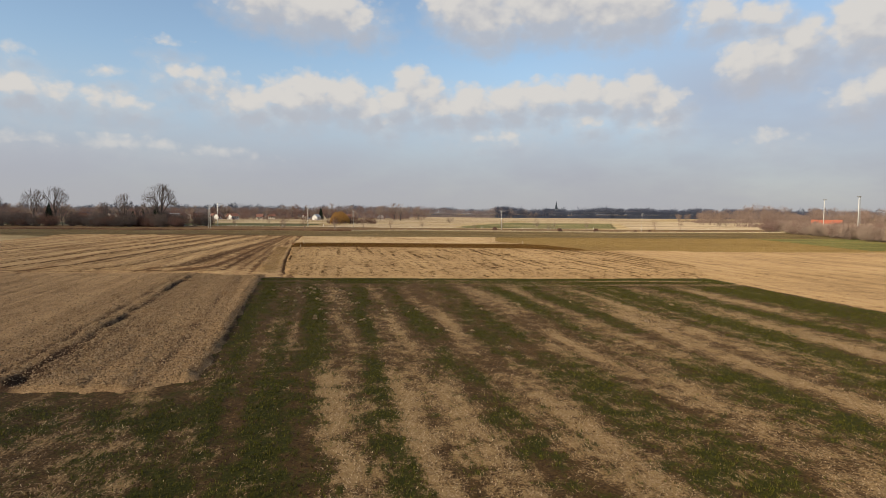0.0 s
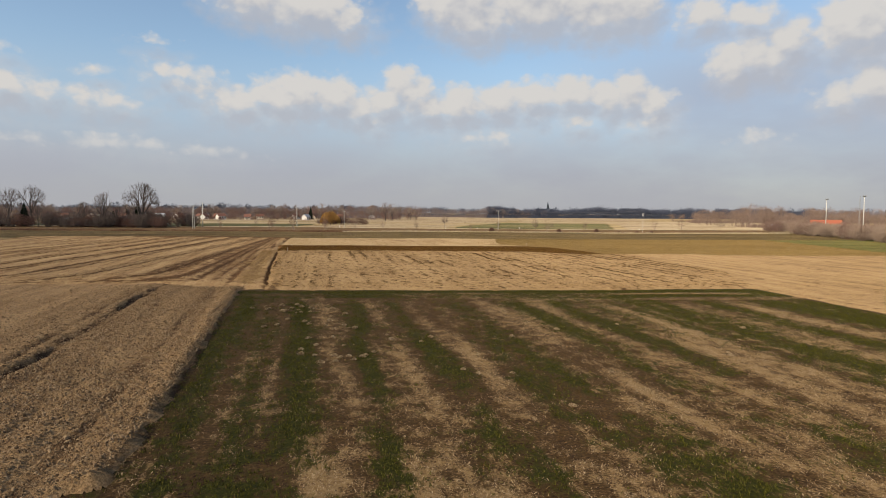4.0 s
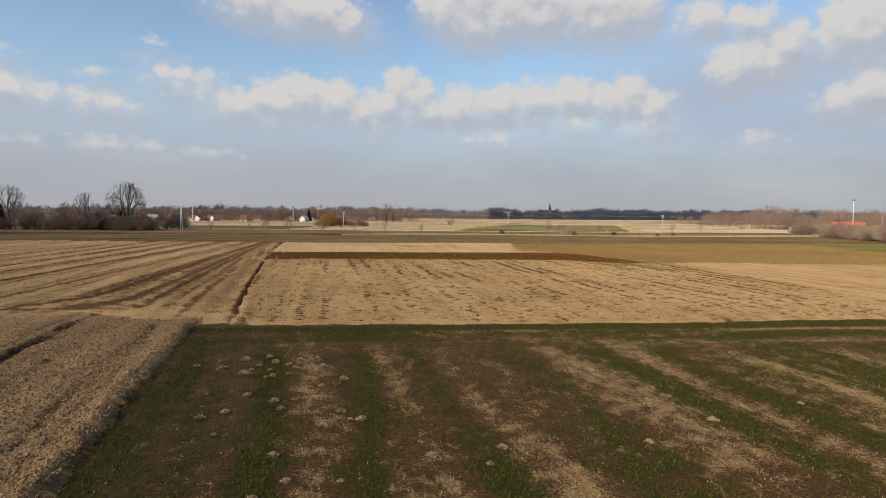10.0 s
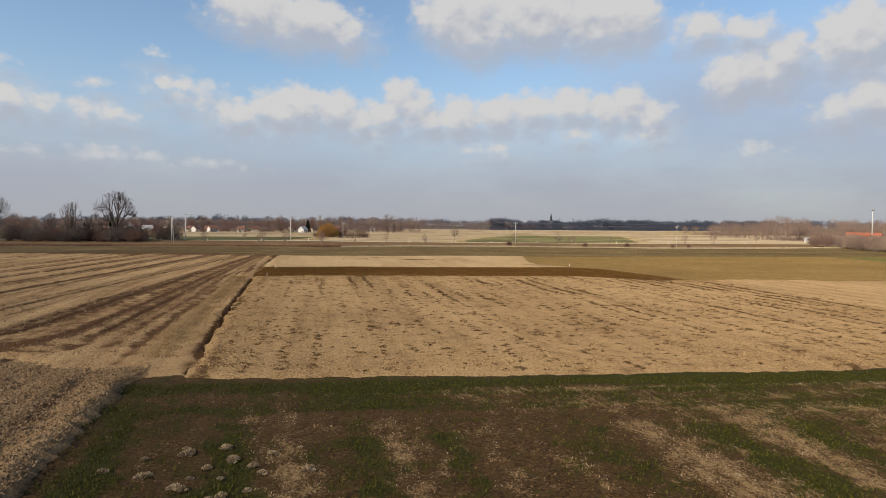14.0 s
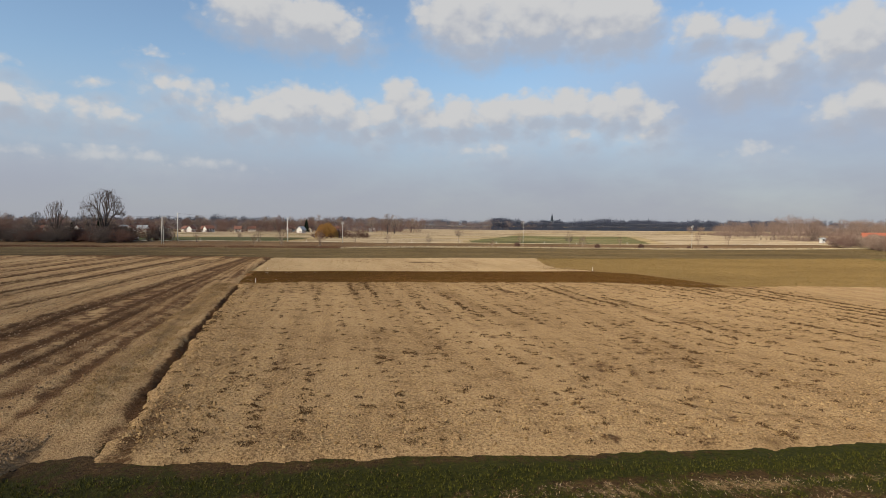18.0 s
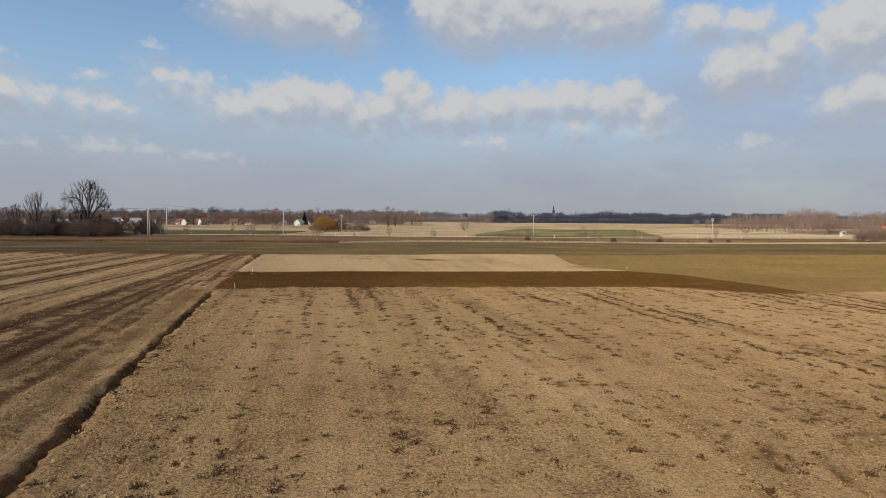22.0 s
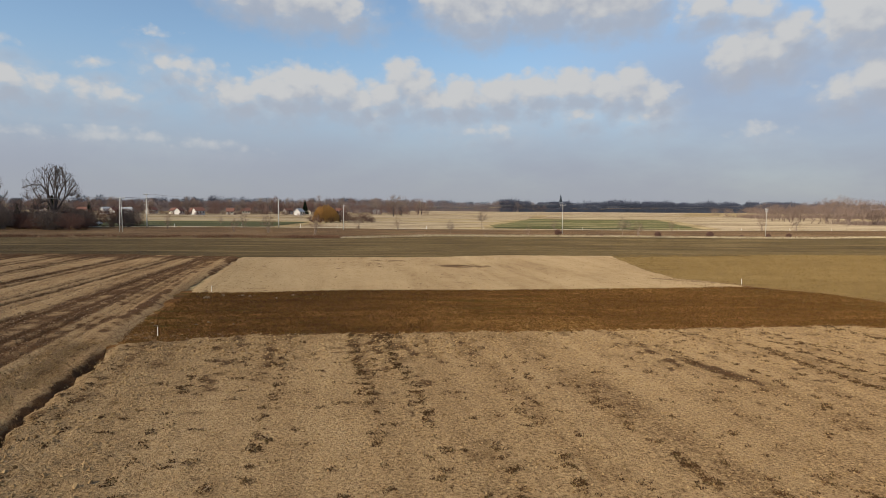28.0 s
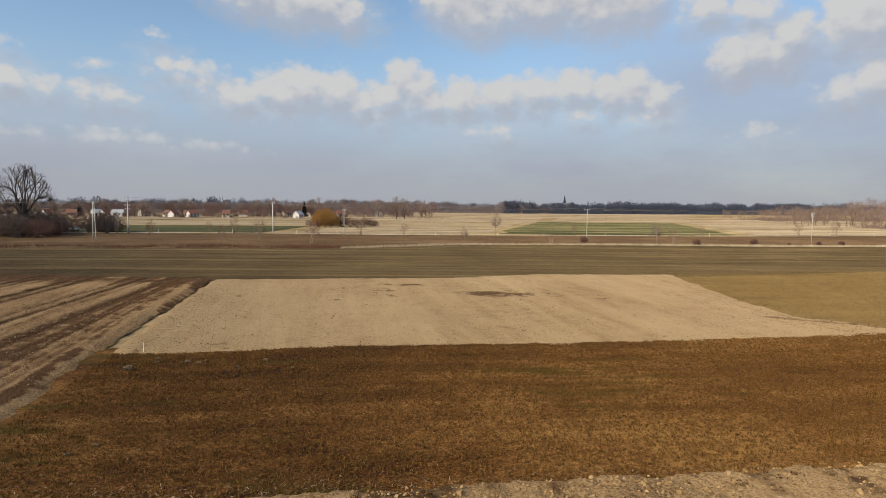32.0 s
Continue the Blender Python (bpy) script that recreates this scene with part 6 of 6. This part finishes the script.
# ---- houses ----
def house(x, y, w, d, eave, ridge, rz, wall, roof, label, windows=3, name="house"):
    root = empty(name, x, y, None, rz)
    bm = bmesh.new()
    box(bm, -w / 2, -d / 2, -0.3, w / 2, d / 2, eave)
    part("wall", bm, wall, root)
    for s in (-1, 1):
        bm = bmesh.new()
        a = [bm.verts.new(p) for p in ((s * w / 2, -d / 2, eave), (s * w / 2, d / 2, eave), (s * w / 2, 0, ridge))]
        b = [bm.verts.new(p) for p in ((s * (w / 2 - 0.25), -d / 2, eave), (s * (w / 2 - 0.25), d / 2, eave), (s * (w / 2 - 0.25), 0, ridge))]
        bm.faces.new(a), bm.faces.new(b[::-1])
        for i in range(3):
            bm.faces.new((a[i], a[(i + 1) % 3], b[(i + 1) % 3], b[i]))
        bmesh.ops.recalc_face_normals(bm, faces=bm.faces)
        part("gable", bm, wall, root)
        bm = bmesh.new()
        o, t = 0.4, 0.18
        q = [(-w / 2 - o, s * (d / 2 + o), eave - o * (ridge - eave) / (d / 2)), (w / 2 + o, s * (d / 2 + o), eave - o * (ridge - eave) / (d / 2)), (w / 2 + o, 0, ridge), (-w / 2 - o, 0, ridge)]
        lo, hi = [bm.verts.new(p) for p in q], [bm.verts.new((p[0], p[1], p[2] + t)) for p in q]
        bm.faces.new(lo), bm.faces.new(hi)
        for i in range(4):
            bm.faces.new((lo[i], lo[(i + 1) % 4], hi[(i + 1) % 4], hi[i]))
        bmesh.ops.recalc_face_normals(bm, faces=bm.faces)
        part("roof_slope", bm, roof, root)
    for i in range(windows):
        cx = -w / 2 + (i + 0.5) * w / windows
        bm = bmesh.new()
        box(bm, cx - 0.55, -d / 2 - 0.05, 1.0, cx + 0.55, -d / 2 + 0.05, 2.3)
        f = part("window", bm, M_STAKE, root, "white-framed window")
        bm = bmesh.new()
        box(bm, cx - 0.45, -d / 2 - 0.07, 1.1, cx + 0.45, -d / 2 - 0.052, 2.2)
        part("pane", bm, M_DARK, f)
    if ridge > 5:
        bm = bmesh.new()
        box(bm, w * 0.2, d * 0.1, ridge - 1.2, w * 0.2 + 0.5, d * 0.1 + 0.5, ridge + 0.9)
        part("chimney", bm, M_TILE, root)
    return tagged(root, label, "house" if name == "house" else name.replace("_", " "))


for x, y, w, d, e, r, rz, wall, roof, lab in (
        (-180, 466, 11, 8, 3.6, 7.0, 12, M_PLASTER, M_TILE, "white village house with a red tiled roof"),
        (-204, 484, 9, 8, 3.2, 6.4, -70, M_CREAM, M_TILE, "cream village house with a red tiled gable roof"),
        (-243, 470, 12, 9, 3.4, 6.8, 20, M_PLASTER, M_GREYROOF, "white village house with a grey roof"),
        (-275, 455, 10, 8, 3.2, 6.4, 80, M_CREAM, M_TILE, "cream village house among bare trees"),
        (-300, 462, 9, 8, 3.2, 6.2, 10, M_PLASTER, M_TILE, "white village house half hidden by trees"),
        (-160, 500, 10, 8, 3.4, 6.6, -15, M_CREAM, M_TILE, "cream village house beside the meadow"),
        (-228, 500, 11, 9, 3.4, 6.8, 30, M_PLASTER, M_TILE, "white village house with a red roof at the back"),
        (-135, 520, 10, 8, 3.4, 6.6, 5, M_PLASTER, M_TILE, "white village house at the end of the row"),
        (-98, 530, 11, 8, 3.4, 6.8, -20, M_PLASTER, M_TILE, "white house behind the willow"),
        (-72, 545, 9, 8, 3.2, 6.2, 75, M_PLASTER, M_GREYROOF, "small white house with a grey roof"),
        (-118, 510, 8, 7, 3.0, 6.0, 60, M_CREAM, M_TILE, "small cream house among bushes")):
    house(x, y + 18, w * 0.55, d * 0.65, e * 0.75, r * 0.66, rz + 35, wall, roof, lab)
for x, w, rz, wall, roof, lab in ((-231.6, 6, 80, M_PLASTER, M_TILE, "white gable-ended village house at the meadow"), (-223, 9, 5, M_PLASTER, M_GREYROOF, "long low white house beside the meadow"), (-188.8, 6, 75, M_PLASTER, M_TILE, "white village house with a steep gable"),
                                  (-178.3, 8, -8, M_PLASTER, M_TILE, "white village house with a red roof and a lit front"), (-155.6, 6, 12, M_CREAM, M_TILE, "cream village house behind garden bushes"), (-111, 7, 70, M_PLASTER, M_GREYROOF, "white house near the willow"), (-96, 6, 10, M_CREAM, M_TILE, "cream house with a red roof near the willow"),
                                  (-252, 7, 15, M_CREAM, M_TILE, "cream village house behind the meadow"), (-268, 6, 70, M_PLASTER, M_TILE, "small white village house with a tiled roof")):
    house(x * 1.03, 488, w * 0.75, 4.6, 2.4, 4.4, rz, wall, roof, lab, 2)
    for k in range(5):
        again(rng.choice((thick_c, thick_d)), x * 1.02 + rng.uniform(-9, 9), 481 + rng.uniform(-3, 3), rng.uniform(0.25, 0.5), rng.uniform(0, 360), "bare brown garden bush before a village house")
house(217, 366, 15, 9, 2.4, 4.7, -28, M_CREAM, M_ORANGE, "long low building with a bright orange-red roof", 6, "farm_building")
house(171.6, 340, 1.8, 1.6, 2.0, 2.4, 10, M_PLASTER, M_GREYROOF, "small white kiosk beside the road", 1, "kiosk")
house(-158.8, 259, 6, 4, 2.3, 3.2, 8, M_PLANK, M_GREYROOF, "garden shed with a pale sheet roof", 1, "shed")
house(-172, 280, 5, 4, 2.4, 3.4, -10, M_PLASTER, M_GREYROOF, "small white garden hut", 1, "shed")
house(-187, 274, 5, 4, 2.3, 3.2, 15, M_CREAM, M_TILE, "small cream garden hut", 1, "shed")
house(-143, 262, 4.5, 3.5, 2.2, 3.0, 5, M_PLANK, M_TILE, "wooden garden shed among bushes", 1, "shed")
house(-205, 262, 7, 5, 2.8, 4.6, 25, M_PLASTER, M_TILE, "white garden cottage in the thicket", 2, "shed")


def church(x, y):
    root = empty("church", x, y, -0.5, 10)
    bm = bmesh.new()
    box(bm, -3.5, -3.5, 0, 3.5, 3.5, 17)
    part("tower", bm, M_GREYROOF, root)
    bm = bmesh.new()
    rod(bm, (0, 0, 17), (0, 0, 34), 3.4, 0.05, 8)
    part("spire", bm, M_DARK, root)
    bm = bmesh.new()
    box(bm, -24, -5, 0, -3.5, 5, 11)
    part("nave", bm, M_GREYROOF, root)
    bm = bmesh.new()
    for s in (-1, 1):
        vs = [bm.verts.new(p) for p in ((-24.5, s * 5.6, 10.6), (-3.4, s * 5.6, 10.6), (-3.4, 0, 17), (-24.5, 0, 17))]
        bm.faces.new(vs)
    part("roof", bm, M_DARK, root)
    return tagged(root, "distant dark church with a pointed spire", "church")


church(211, 1330)


def car(x, y, rz, paint, label):
    root = empty("car", x, y, None, rz)
    bm = bmesh.new()
    prof = [(-2.1, 0.35), (-2.15, 0.8), (-1.9, 0.95), (-1.3, 1.0), (-0.75, 1.45), (0.9, 1.48), (1.6, 1.0), (2.05, 0.9), (2.1, 0.4)]
    ring = [[bm.verts.new((px, s * (0.85 if pz < 1.1 else 0.68), pz)) for px, pz in prof] for s in (-1, 1)]
    for i in range(len(prof)):
        j = (i + 1) % len(prof)
        bm.faces.new((ring[0][i], ring[0][j], ring[1][j], ring[1][i]))
    bm.faces.new(ring[0][::-1]), bm.faces.new(ring[1])
    bmesh.ops.recalc_face_normals(bm, faces=bm.faces)
    bmesh.ops.bevel(bm, geom=bm.edges[:], offset=0.05, segments=2, affect="EDGES")
    part("body", bm, paint, root, "", True)
    for s in (-1, 1):
        bm = bmesh.new()
        vs = [bm.verts.new(p) for p in ((-1.1, s * 0.83, 1.05), (1.35, s * 0.83, 1.05), (0.8, s * 0.72, 1.4), (-0.7, s * 0.72, 1.4))]
        bm.faces.new(vs)
        part("side_window", bm, M_DARK, root)
        for wx in (-1.3, 1.3):
            bm = bmesh.new()
            rod(bm, (wx, s * 0.68, 0.32), (wx, s * 0.9, 0.32), 0.32, None, 16)
            t = part("wheel", bm, M_TYRE, root)
            bm = bmesh.new()
            rod(bm, (wx, s * 0.89, 0.32), (wx, s * 0.915, 0.32), 0.19, None, 12)
            part("rim", bm, M_STEEL, t)
    return tagged(root, label, "car")


car(-128.4, 278, 15, M_WHITECAR, "white parked car beside the road")
car(-140.5, 271, 80, M_WHITECAR, "white parked car at the edge of the gardens")
car(-190, 262, 10, M_WHITECAR, "white parked car beside a garden hut")


def post(x, y, h):
    bm = bmesh.new()
    rod(bm, (0, 0, -0.2), (0, 0, h), 0.06, 0.05, 8)
    ob = part("roadside_post", bm, M_STAKE)
    ob.matrix_world = pose(x, y, float(rise(x, y)))
    return tagged(ob, "short white roadside post", "post", "posts along the road")


rg = random.Random(5)
for i in range(13):
    x = -100 + i * 18.5 + rg.uniform(-5, 5)
    y = float(np.interp(x, [-108, -67, -33, 18, 129, 260], [268.5, 271.8, 272, 284.2, 305, 330]))
    post(x, y, rg.uniform(0.7, 1.1))
